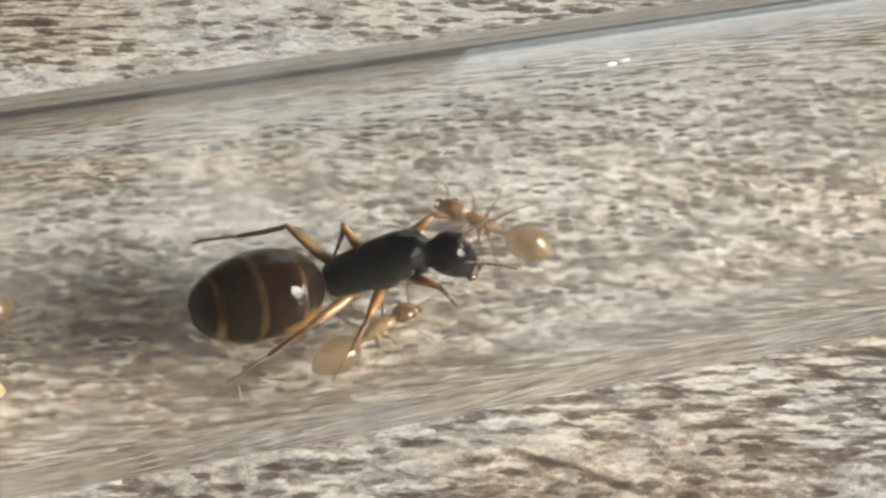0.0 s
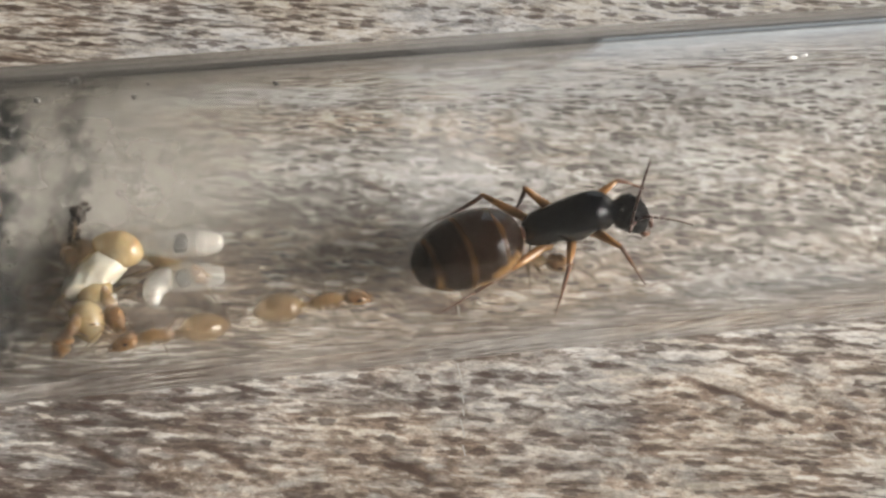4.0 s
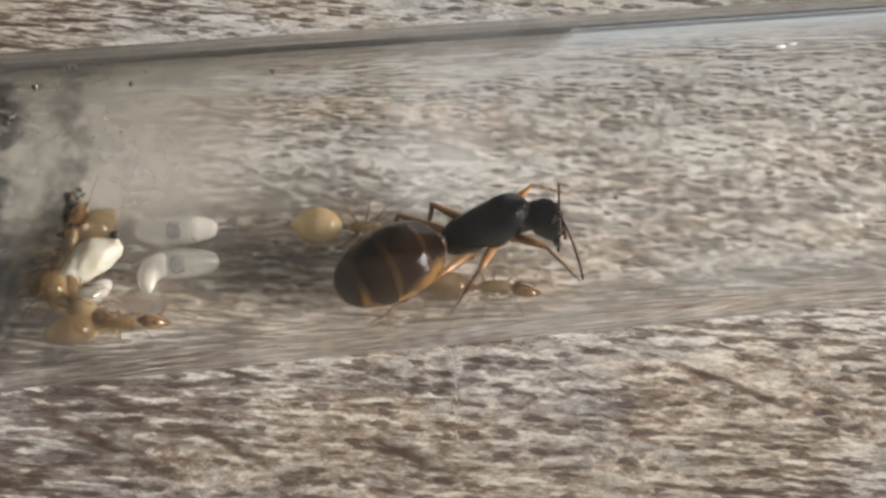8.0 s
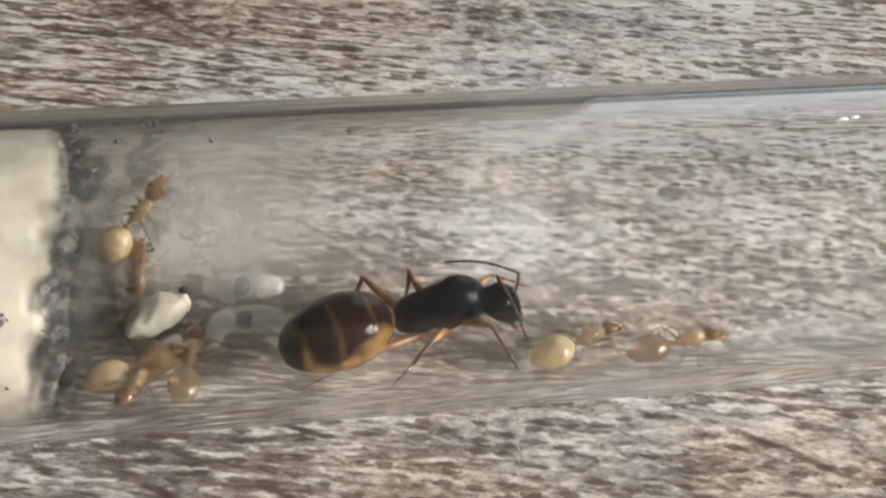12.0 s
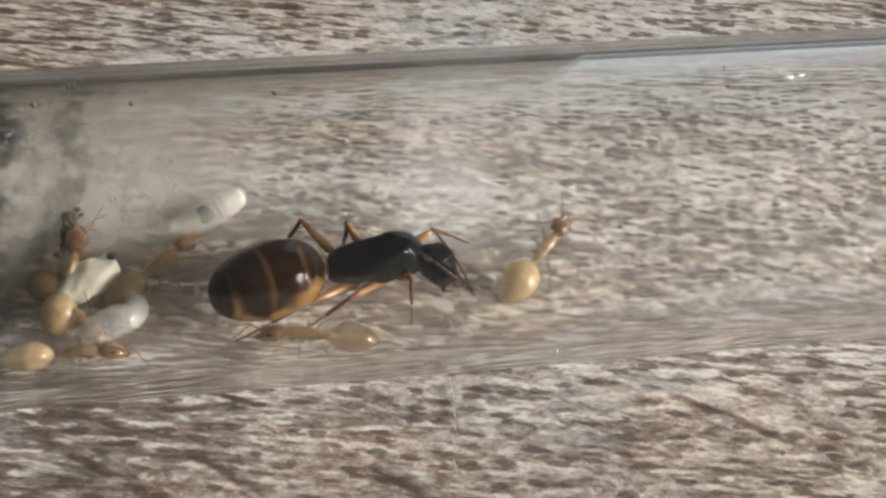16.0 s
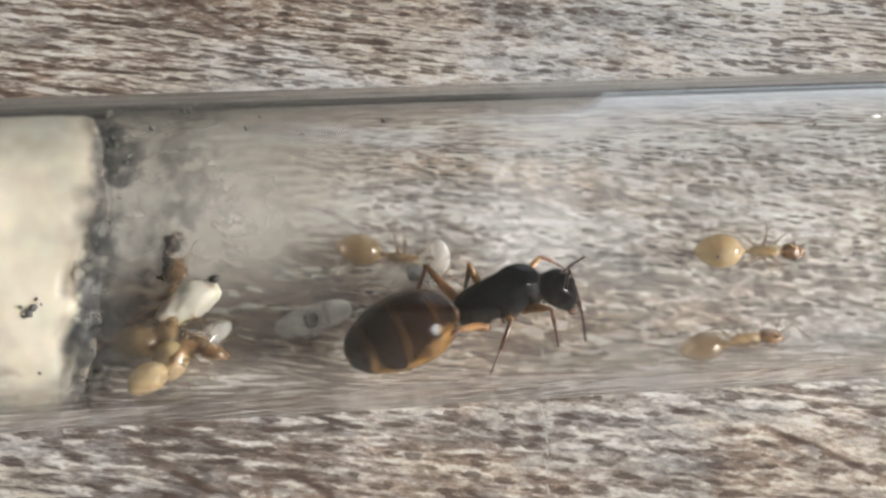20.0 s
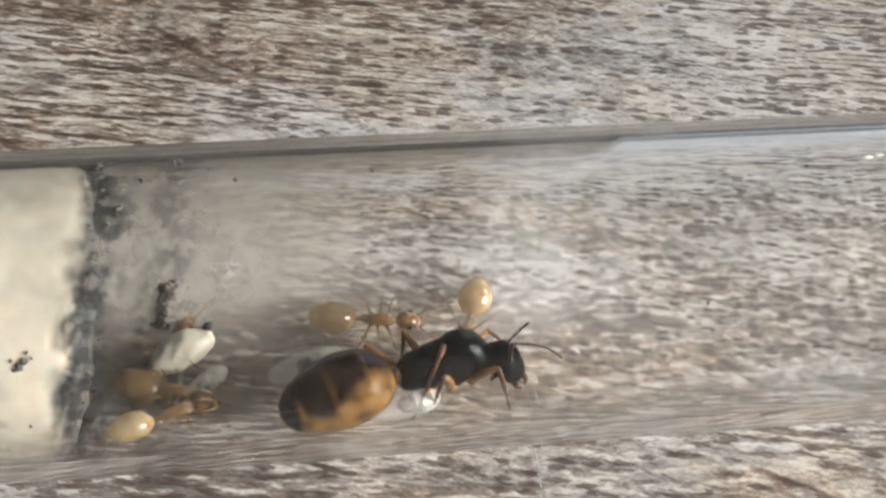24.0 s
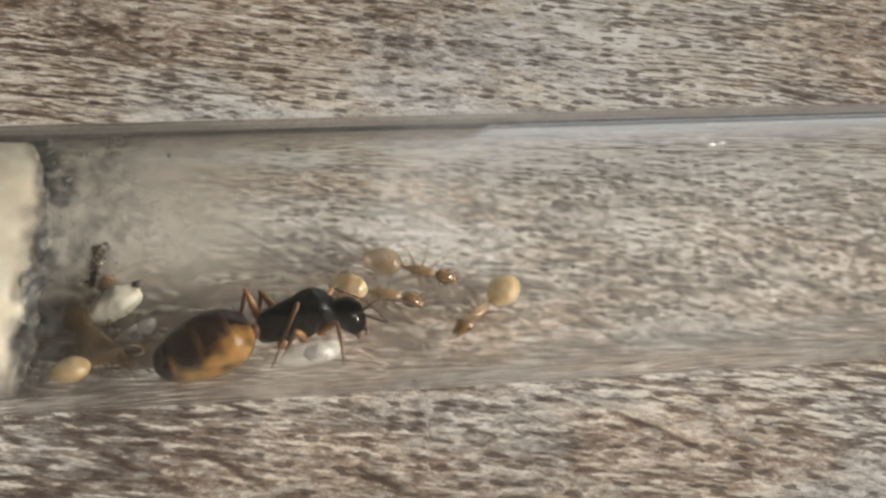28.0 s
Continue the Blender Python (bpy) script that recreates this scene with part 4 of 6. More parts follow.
def queen_ant():
    root = thing("queen_ant", "large queen ant, black thorax, banded brown gaster, on the glass", "ant")
    z = 2.5
    # thorax: a long arched box of plates
    prof = [(0.02, 2.25, 0.42, 0.52), (0.2, 2.34, 0.72, 0.86), (0.6, 2.46, 0.92, 1.06), (1.4, 2.56, 1.0, 1.18), (2.0, 2.62, 1.07, 1.24), (2.8, 2.68, 1.14, 1.3), (3.5, 2.75, 1.16, 1.38), (4.1, 2.75, 1.1, 1.34), (4.55, 2.65, 0.93, 1.12), (4.9, 2.56, 0.68, 0.8), (5.12, 2.52, 0.38, 0.45)]
    part("thorax", loft([(x, 0, zz, w, h) for x, zz, w, h in prof], 32, 2.15), BLACK, root, "glossy black thorax")
    part("pronotum", egg(3.6, 5.3, 1.1, 1.12, 2.54, 28, 18, 0.47, 0.12, 1.05), BLACK, root)
    part("scutum", loft([(x, 0, zz, w, h) for x, zz, w, h in [(2.3, 3.35, 0.3, 0.2), (2.5, 3.5, 0.72, 0.42), (3.1, 3.6, 0.92, 0.58), (3.8, 3.58, 0.9, 0.58), (4.3, 3.4, 0.7, 0.46), (4.55, 3.2, 0.36, 0.28)]], 24, 2.2), BLACK, root)
    part("scutellum", loft([(x, 0, zz, w, h) for x, zz, w, h in [(1.2, 3.2, 0.25, 0.18), (1.4, 3.34, 0.5, 0.34), (1.8, 3.46, 0.62, 0.44), (2.2, 3.45, 0.42, 0.3)]], 20), BLACK, root)
    for s in (-1, 1):
        part("side_plate", moved(egg(-0.75, 0.75, 0.2, 0.62, 0, 18, 12), Matrix.Translation((2.9, s * 0.98, 2.2)) @ pose(0, 0, 0, 0, -18, 0)), SIDE_BLACK, root)
        part("side_plate", moved(egg(-0.5, 0.5, 0.18, 0.5, 0, 16, 10), Matrix.Translation((1.5, s * 0.78, 2.05)) @ pose(0, 0, 0, 0, -24, 0)), SIDE_BLACK, root)
    part("breast", loft([(x, 0, zz, w, h) for x, zz, w, h in [(1.2, 1.75, 0.3, 0.2), (1.7, 1.65, 0.6, 0.36), (2.7, 1.6, 0.68, 0.4), (3.2, 1.66, 0.82, 0.5), (3.9, 1.74, 0.92, 0.58), (4.4, 1.86, 0.78, 0.5), (4.75, 2.0, 0.4, 0.3)]], 18), LEG_AMBER, root, "amber underside of the thorax")
    part("petiole", joined(loft([(x, 0, zz, w, h) for x, zz, w, h in [(-0.75, 2.2, 0.24, 0.24), (-0.45, 2.3, 0.3, 0.36), (-0.25, 2.45, 0.42, 0.62), (-0.08, 2.42, 0.36, 0.5), (0.3, 2.2, 0.28, 0.3)]], 16)), LEG_BROWN, root)
    part("neck", path_tube([(4.9, 0, 2.58), (5.2, 0, 2.7), (5.5, 0, 2.72)], [0.42, 0.32, 0.34], 12), BLACK, root)
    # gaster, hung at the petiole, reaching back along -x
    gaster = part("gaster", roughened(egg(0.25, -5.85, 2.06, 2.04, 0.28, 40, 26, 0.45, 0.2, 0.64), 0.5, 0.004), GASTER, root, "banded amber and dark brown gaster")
    rng = random.Random(2)

    def radius_at(u):
        v = u ** (math.log(0.5) / math.log(0.45))
        return math.sin(math.pi * min(max(v, 0.0002), 0.9998)) ** (0.62 * 0.64)

    def plate(u0, u1, spread, lift, mat, name, label, wave):
        verts, faces, m, n = [], [], 12, 44
        ph = rng.uniform(0, 6)
        for side in (1.0, 0.99):
            for i in range(m + 1):
                for k in range(n + 1):
                    a = (k / n * 2 - 1)
                    u = u0 + (u1 - u0) * (math.sin(math.pi / 2 * i / m) if u1 > 0.95 else i / m)
                    edge = 1 + wave * (math.sin(a * 0 + i / m * 9 + ph) * 0.5 + math.sin(i / m * 4 + ph))
                    th = radians(90 + a * spread * edge)
                    s = radius_at(u)
                    bulge = lift * side * (1.0 if side < 1 else 1 + 0.006 * math.sin(math.pi * i / m))
                    verts.append((0.25 - 6.1 * u, 2.06 * s * bulge * math.cos(th), 0.28 - 0.2 * u * u + 2.04 * s * bulge * math.sin(th)))
        w = (m + 1) * (n + 1)
        for i in range(m):
            for k in range(n):
                q = (i * (n + 1) + k, i * (n + 1) + k + 1, (i + 1) * (n + 1) + k + 1, (i + 1) * (n + 1) + k)
                faces.append(q)
                faces.append(tuple(w + x for x in q[::-1]))
        rim = [(i, k) for k in range(n) for i in (0,)] + [(i, n) for i in range(m)] + [(m, k) for k in range(n, 0, -1)] + [(i, 0) for i in range(m, 0, -1)]
        o = len(verts)
        for i, k in rim:
            p = i * (n + 1) + k
            verts += [verts[p], verts[w + p]]
        for a in range(len(rim)):
            b = (a + 1) % len(rim)
            faces.append((o + 2 * a, o + 2 * a + 1, o + 2 * b + 1, o + 2 * b))
        return part(name, (verts, faces), mat, gaster, label)

    plate(0.03, 0.23, 60, 1.012, GASTER, "tergite", "dark red-brown first tergite", 0.07)
    plate(0.23, 0.275, 100, 1.012, GASTER, "band", "tan band between the tergites", 0.02)
    plate(0.275, 0.548, 86, 1.012, GASTER, "tergite", "glossy dark brown tergite", 0.08)
    plate(0.548, 0.60, 118, 1.012, GASTER, "band", "tan band between the tergites", 0.02)
    plate(0.60, 0.835, 106, 1.012, GASTER, "tergite", "glossy dark brown tergite", 0.07)
    plate(0.835, 0.88, 132, 1.012, GASTER, "band", "tan band between the tergites", 0.02)
    plate(0.88, 0.9995, 150, 1.012, GASTER, "tergite", "glossy dark brown tergite", 0.04)
    # head, pointing along +x from the neck
    head_shape = loft([(x, 0, zz, w, h) for x, zz, w, h in [(-0.1, 0.0, 0.3, 0.3), (0.08, 0.02, 0.72, 0.62), (0.4, 0.05, 0.95, 0.82), (0.9, 0.04, 1.0, 0.88), (1.4, 0.0, 0.92, 0.8), (1.85, -0.06, 0.76, 0.6), (2.15, -0.12, 0.6, 0.42), (2.3, -0.16, 0.42, 0.26)]], 28, 2.25)
    head = part("head", head_shape, HEAD_BLACK, root, "matt black head")
    for s in (-1, 1):
        part("eye", moved(egg(-0.26, 0.26, 0.16, 0.2, 0, 12, 8), Matrix.Translation((1.0, s * 0.92, 0.28))), EYE, head, "oval black eye")
        part("mandible", moved(joined(path_tube([(0, 0, 0), (0.3, s * 0.1, -0.03), (0.5, -s * 0.08, -0.05), (0.55, -s * 0.3, -0.06)], [0.2, 0.19, 0.13, 0.04], 8)), Matrix.Translation((2.15, s * 0.36, -0.2))), LEG_BROWN, head, "dark red mandible")
    for k in range(3):
        a = 2.1 * k
        part("ocellus", moved(egg(-0.06, 0.06, 0.06, 0.06, 0, 8, 5), Matrix.Translation((0.3 + 0.1 * math.cos(a), 0.14 * math.sin(a), 0.83))), EYE, head)
    legs, shins = [], []
    for f, t in ((2.9, 4.4), (2.31, 3.2), (2.3, 3.0)):
        for s in (-1, 1):
            a, b = leg_shapes(FAR_THIGHS.get(f, f) if s > 0 else f, t, 0.24, 0.125)
            hip = joined(a, egg(-0.45, 0.5, 0.36, 0.34, 0, 10, 6))
            leg = part("leg", hip, LEG_AMBER, root, "amber-brown leg")
            legs.append(leg)
            shins.append(part("shin", b, LEG_BROWN, leg))
    antennae, flagella = [], []
    for s in (-1, 1):
        ant = part("antenna", path_tube([(0, 0, 0), (0.3, 0, 0.02), (1.2, 0, 0.05), (1.9, 0, 0)], [0.07, 0.06, 0.075, 0.09], 8), ANTENNA, root, "dark reddish antenna")
        antennae.append(ant)
        beads = [path_tube([(4.0 * w / 10 - (0.02 if w == i else 0), 0, 0.38 * math.sin(w * math.pi / 10)) for w in (i, i + 0.5, i + 1)], [0.05, 0.078, 0.06], 7) for i in range(10)]
        flagella.append(part("flagellum", joined(*beads), ANTENNA, ant))
    return root, gaster, head, legs, shins, antennae, flagella


queen, queen_gaster, queen_head, queen_legs, queen_shins, queen_antennae, queen_flagella = queen_ant()


def bend_leg(base, foot, f, t, side):
    """The turn of a two-part limb from base to foot, knee up, and its bend at the knee."""
    d = Vector(foot) - Vector(base)
    reach = min(max(d.length, abs(f - t) * 1.05), (f + t) * 0.985)
    u = d.normalized()
    a = math.acos((f * f + reach * reach - t * t) / (2 * f * reach))
    up = Vector((0, side * 0.25, 1))
    w = (up - u * up.dot(u)).normalized()
    x = u * math.cos(a) + w * math.sin(a)
    shin = (u * reach - x * f).normalized()
    y = w.cross(u)
    zz = x.cross(y)
    return Matrix((x, y, zz)).transposed().to_4x4(), math.degrees(math.atan2(-shin.dot(zz), shin.dot(x)))


HIPS = [(0.05, 0.28, 0.75, -1.7, 2.1, 1.25, 1.75), (0.45, 0.3, 0.72, 0.35, 2.3, 1.05, 1.5), (0.9, 0.27, 0.75, 2.2, 1.7, 1.0, 1.4)]


def belly_shape(w, length, swell):
    """A worker's gaster: four overlapping rings, each slightly wider at its hind edge."""
    rings = []
    for i in range(33):
        u = 0.5 - 0.5 * math.cos(math.pi * (0.02 + 0.965 * i / 32))
        v = u ** (math.log(0.5) / math.log(0.46))
        k = math.sin(math.pi * min(max(v, 0.0002), 0.9998)) ** 0.6
        k *= 1 + 0.035 * ((u * 3.6) % 1.0) * min(1, 4 * (1 - u))
        rings.append((-0.74 - length * u, 0, 0.78 + 0.24 * swell - 0.16 * u * u, w * k, w * 0.92 * k))
    return loft(rings, 22)


def worker_ant(label, skin, belly, w=0.88, length=2.6, swell=0.5):
    root = thing("worker_ant", label, "ant", "worker ants in the tube")
    part("thorax", loft([(x, 0, zz, w, h) for x, zz, w, h in [(-0.45, 0.9, 0.12, 0.14), (-0.3, 0.95, 0.24, 0.26), (0.0, 1.02, 0.3, 0.33), (0.35, 1.06, 0.33, 0.36), (0.75, 1.1, 0.36, 0.38), (1.1, 1.1, 0.34, 0.34), (1.3, 1.08, 0.22, 0.22), (1.42, 1.07, 0.14, 0.14)]], 18), skin, root)
    part("petiole", loft([(x, 0, zz, w, h) for x, zz, w, h in [(-0.85, 0.82, 0.1, 0.1), (-0.7, 0.9, 0.16, 0.24), (-0.58, 0.92, 0.14, 0.2), (-0.4, 0.88, 0.11, 0.12)]], 12), skin, root)
    gaster = part("gaster", belly_shape(w, length, swell), belly, root)
    head = part("head", loft([(x, 0, zz, w, h) for x, zz, w, h in [(1.4, 1.08, 0.14, 0.14), (1.48, 1.07, 0.38, 0.32), (1.75, 1.05, 0.5, 0.42), (2.1, 1.0, 0.52, 0.42), (2.4, 0.94, 0.44, 0.36), (2.62, 0.88, 0.3, 0.24), (2.72, 0.85, 0.18, 0.14)]], 20, 2.2), CALLOW_HEAD, root, "amber-brown head")
    for s in (-1, 1):
        part("eye", moved(egg(-0.13, 0.13, 0.09, 0.11, 0, 10, 6), Matrix.Translation((2.1, s * 0.47, 1.14))), EYE, head, "black eye")
        part("mandible", moved(path_tube([(0, 0, 0), (0.16, s * 0.05, -0.02), (0.28, -s * 0.06, -0.04), (0.3, -s * 0.16, -0.04)], [0.1, 0.09, 0.06, 0.02], 6), Matrix.Translation((2.6, s * 0.17, 0.83))), CALLOW_HEAD, head)
    for k, (hx, hy, hz, fx, fy, f, t) in enumerate(HIPS):
        for s in (-1, 1):
            a, b = leg_shapes(f, t, 0.072, 0.036)
            turn, bend = bend_leg((hx, s * hy, hz), (fx, s * fy, 0.28), f, t, s)
            leg = part("leg", joined(a, egg(-0.18, 0.2, 0.15, 0.14, 0, 8, 5)), CALLOW_LEG, root)
            leg.matrix_basis = Matrix.Translation(Vector((hx, s * hy, hz)) * MM) @ turn
            leg["slot"] = k * 2 + (s > 0)
            shin = part("shin", b, CALLOW_LEG, leg)
            shin.matrix_basis = pose(f * MM, 0, 0, 0, bend, 0)
    for s in (-1, 1):
        turn, bend = bend_leg((2.4, s * 0.2, 1.2), (4.2, s * 0.9, 1.1), 0.9, 1.6, s)
        ant = part("antenna", path_tube([(0, 0, 0), (0.45, 0, 0.02), (0.9, 0, 0)], [0.04, 0.035, 0.045], 6), CALLOW_LEG, root)
        ant.matrix_basis = Matrix.Translation(Vector((2.4, s * 0.2, 1.2)) * MM) @ turn
        ant["slot"] = 10 + s
        beads = [path_tube([(1.6 * i / 8 - 0.01, 0, 0), (1.6 * (i + 0.5) / 8, 0, 0), (1.6 * (i + 1) / 8, 0, 0)], [0.025, 0.042, 0.03], 6) for i in range(8)]
        fl = part("flagellum", joined(*beads), CALLOW_LEG, ant)
        fl.matrix_basis = pose(0.9 * MM, 0, 0, 0, bend, 0)
    return root


workers = [worker_ant(*w) for w in (
    ("pale callow worker ant with a straw-yellow gaster", CALLOW, CREAM_GASTER, 0.94, 2.5, 0.6),
    ("pale callow worker ant with a swollen cream gaster", CALLOW, CREAM_GASTER, 1.0, 2.8, 0.8),
    ("light amber callow worker ant on the glass", CALLOW, AMBER_GASTER),
    ("brown-amber worker ant carrying brood about the tube", CALLOW_DARK, AMBER_GASTER),
    ("amber worker ant among the brood near the cotton", CALLOW_DARK, AMBER_GASTER),
    ("amber worker ant tending brood by the cotton", CALLOW_DARK, CREAM_GASTER),
    ("brown-amber worker ant resting behind the brood", CALLOW_DARK, AMBER_GASTER))]


# ---- brood ----
def lying(p, q, lift):
    """The pose of a thing with its axis from p to q, lying on the glass."""
    p, q = Vector(p), Vector(q)
    c = (p + q) / 2
    n = Vector((0, -c.y, AXIS - c.z)).normalized()
    x = (q - p)
    x = (x - n * x.dot(n)).normalized()
    d = math.hypot(c.y, c.z - AXIS)
    base = Vector((c.x, c.y * (R_IN - lift) / d, AXIS + (c.z - AXIS) * (R_IN - lift) / d)) * MM
    return Matrix.Translation(base) @ Matrix((x, n.cross(x), n)).transposed().to_4x4()


def white_cocoon():
    root = thing("cocoon", "opaque cream-white silk cocoon with a black tip", "cocoon", "brood beside the cotton")
    part("silk", roughened(roughened(egg(-1.95, 1.95, 0.95, 0.92, 0, 36, 28, 0.5, 0, 0.74), 1.1, 0.16), 2.7, 0.1, 7.0), SILK, root)
    part("meconium", roughened(moved(egg(-0.32, 0.32, 0.24, 0.24, 0, 14, 9), Matrix.Translation((1.75, 0.25, 0.62))), 3.0, 0.06), MECONIUM, root, "black tip of the cocoon")
    return root


def pale_cocoon(k=1.0, curled=False):
    """A clear larva with its white fat body at one end; a curled one bends its head end to the side."""
    root = thing("larva", "translucent whitish larva with a dark gut spot", "larva", "brood beside the cotton")

    def spine(u):
        x = -2.15 + 4.3 * u
        if not curled or u < 0.62:
            return Vector((k * x, 0, 0))
        a = (u - 0.62) / 0.38 * radians(130)
        return Vector((k * (0.52 + 0.9 * math.sin(a)), k * 0.9 * (1 - math.cos(a)), 0))

    def thick(u):
        thin = 1 - 0.22 * max(0.0, (u - 0.55) / 0.45) if curled else 1.0
        return k * 0.82 * math.sin(math.pi * (0.012 + 0.976 * u)) ** 0.3 * (1 + 0.02 * math.sin(u * 2 * math.pi * 11)) * thin

    def stretch(u0, u1, size, m):
        us = [u0 + (u1 - u0) * (0.5 - 0.5 * math.cos(math.pi * i / m)) for i in range(m + 1)]
        ends = [min(1.0, math.sin(math.pi * (0.06 + 0.88 * i / m)) ** (0.8 if size < 0.8 else 0.45) * 1.06) if size < 1 else 1.0 for i in range(m + 1)]
        return path_tube([spine(u) for u in us], [thick(u) * size * e for u, e in zip(us, ends)], 22)

    body = part("skin", stretch(0.0, 1.0, 1.0, 34), CLEAR_SKIN, root)
    body.visible_shadow = False
    part("gut", roughened(stretch(0.38, 0.56, 0.62, 10), 2.2, 0.1 * k), GUT, root, "dark grey gut seen through the skin")
    part("inner_body", roughened(stretch(0.66 if not curled else 0.6, 0.985, 0.93, 18), 2.0, 0.03 * k), PALE_BODY, root)
    return root


white = white_cocoon()
white.matrix_basis = lying((2.6, 1.3, 1.8), (5.6, 2.9, 2.5), 0.92)
pale_cocoons = [pale_cocoon()]
pale_cocoons.append(pale_cocoon(1.04, True))
pale_cocoons[1]["label"] = "translucent larva with a curled white head end"
silver = pale_cocoon(0.72)
silver["label"] = "small translucent silvery larva beside the white cocoon"


droplet(5.7, 57, 0.2)
droplet(6.5, 58, 0.26)


def debris():
    rng = random.Random(12)
    shapes = []
    for x, a, s in [(3.75, 51.5, 0.26), (3.45, 50, 0.34), (3.25, 47.5, 0.36), (3.2, 44, 0.26), (3.25, 40.5, 0.4), (3.05, 37, 0.3), (2.85, 35, 0.22), (3.3, 33, 0.16)]:
        for i in range(6):
            p = on_glass(x + rng.gauss(0, 0.13), a + rng.gauss(0, 1.1), 7.12)
            crumb = moved(egg(-1, 1, rng.uniform(0.6, 0.9), rng.uniform(0.35, 0.5), 0, 12, 9), Matrix.Translation(p) @ pose(0, 0, 0, a, 0, rng.uniform(0, 180)) @ Matrix.Scale(s * rng.uniform(0.5, 0.9), 4))
            shapes.append(roughened(crumb, 2.4, 0.09, rng.uniform(0, 50)))
    for i in range(3):
        p = on_glass(3.1 + rng.gauss(0, 0.25), rng.uniform(31, 52), 7.05)
        d = Vector((rng.gauss(0, 0.3), rng.gauss(0, 0.25), rng.gauss(0, 0.2)))
        shapes.append(path_tube([p - d, p + Vector((0.05, 0.04, 0.06)), p + d], [0.02, 0.04, 0.015], 5))
    v, f = joined(*shapes)
    tagged(mesh_ob("debris", v, f, DEBRIS), "crumbly dark brown debris scrap stuck on the glass", "debris")


debris()


# ---- movement ----
def key_thing(ob, rows):
    """Rows: seconds, millimetres, degrees."""
    walk(ob, [(t, pose(x * MM, y * MM, z * MM, a, b, c)) for t, x, y, z, a, b, c in rows])


def key_bend(ob, length, rows):
    walk(ob, [(t, pose(length * MM, 0, 0, 0, b, 0)) for t, b in rows])


def walk_ant(ant, rows):
    """The ant's way, and a stepping gait of its legs and feelers that follows the ground covered."""
    key_thing(ant, rows)
    rng = random.Random(len(rows))
    ts = [i * 0.5 for i in range(57)]
    way, s = [], 0.0

    def at(t):
        for a, b in zip(rows, rows[1:]):
            if t <= b[0]:
                u = (t - a[0]) / (b[0] - a[0])
                return Vector((a[1] + (b[1] - a[1]) * u, a[2] + (b[2] - a[2]) * u))
        return Vector(rows[-1][1:3])

    for i, t in enumerate(ts):
        step = (at(t) - at(max(t - 0.5, 0))).length
        s += step
        way.append((s, min(1.0, 0.25 + step * 0.4)))
    for o in ant.children:
        if "slot" not in o:
            continue
        k, rest = o["slot"], o.matrix_basis.copy()
        loc = rest.to_translation()
        turn = rest.to_3x3().to_4x4()
        out = []
        for t, (d, amp) in zip(ts, way):
            if k < 6:
                ph = d * 2.4 + (math.pi if k in (1, 2, 5) else 0) + 0.5 * k
                swing = pose(0, 0, 0, 6 * amp * math.cos(ph), 0, 20 * amp * math.sin(ph))
            else:
                swing = pose(0, 0, 0, 0, 14 * math.sin(t * 2.9 + k + d), 16 * math.sin(t * 2.1 + 2 * k + len(rows)))
            out.append((t, Matrix.Translation(loc) @ swing @ turn))
        walk(o, out)


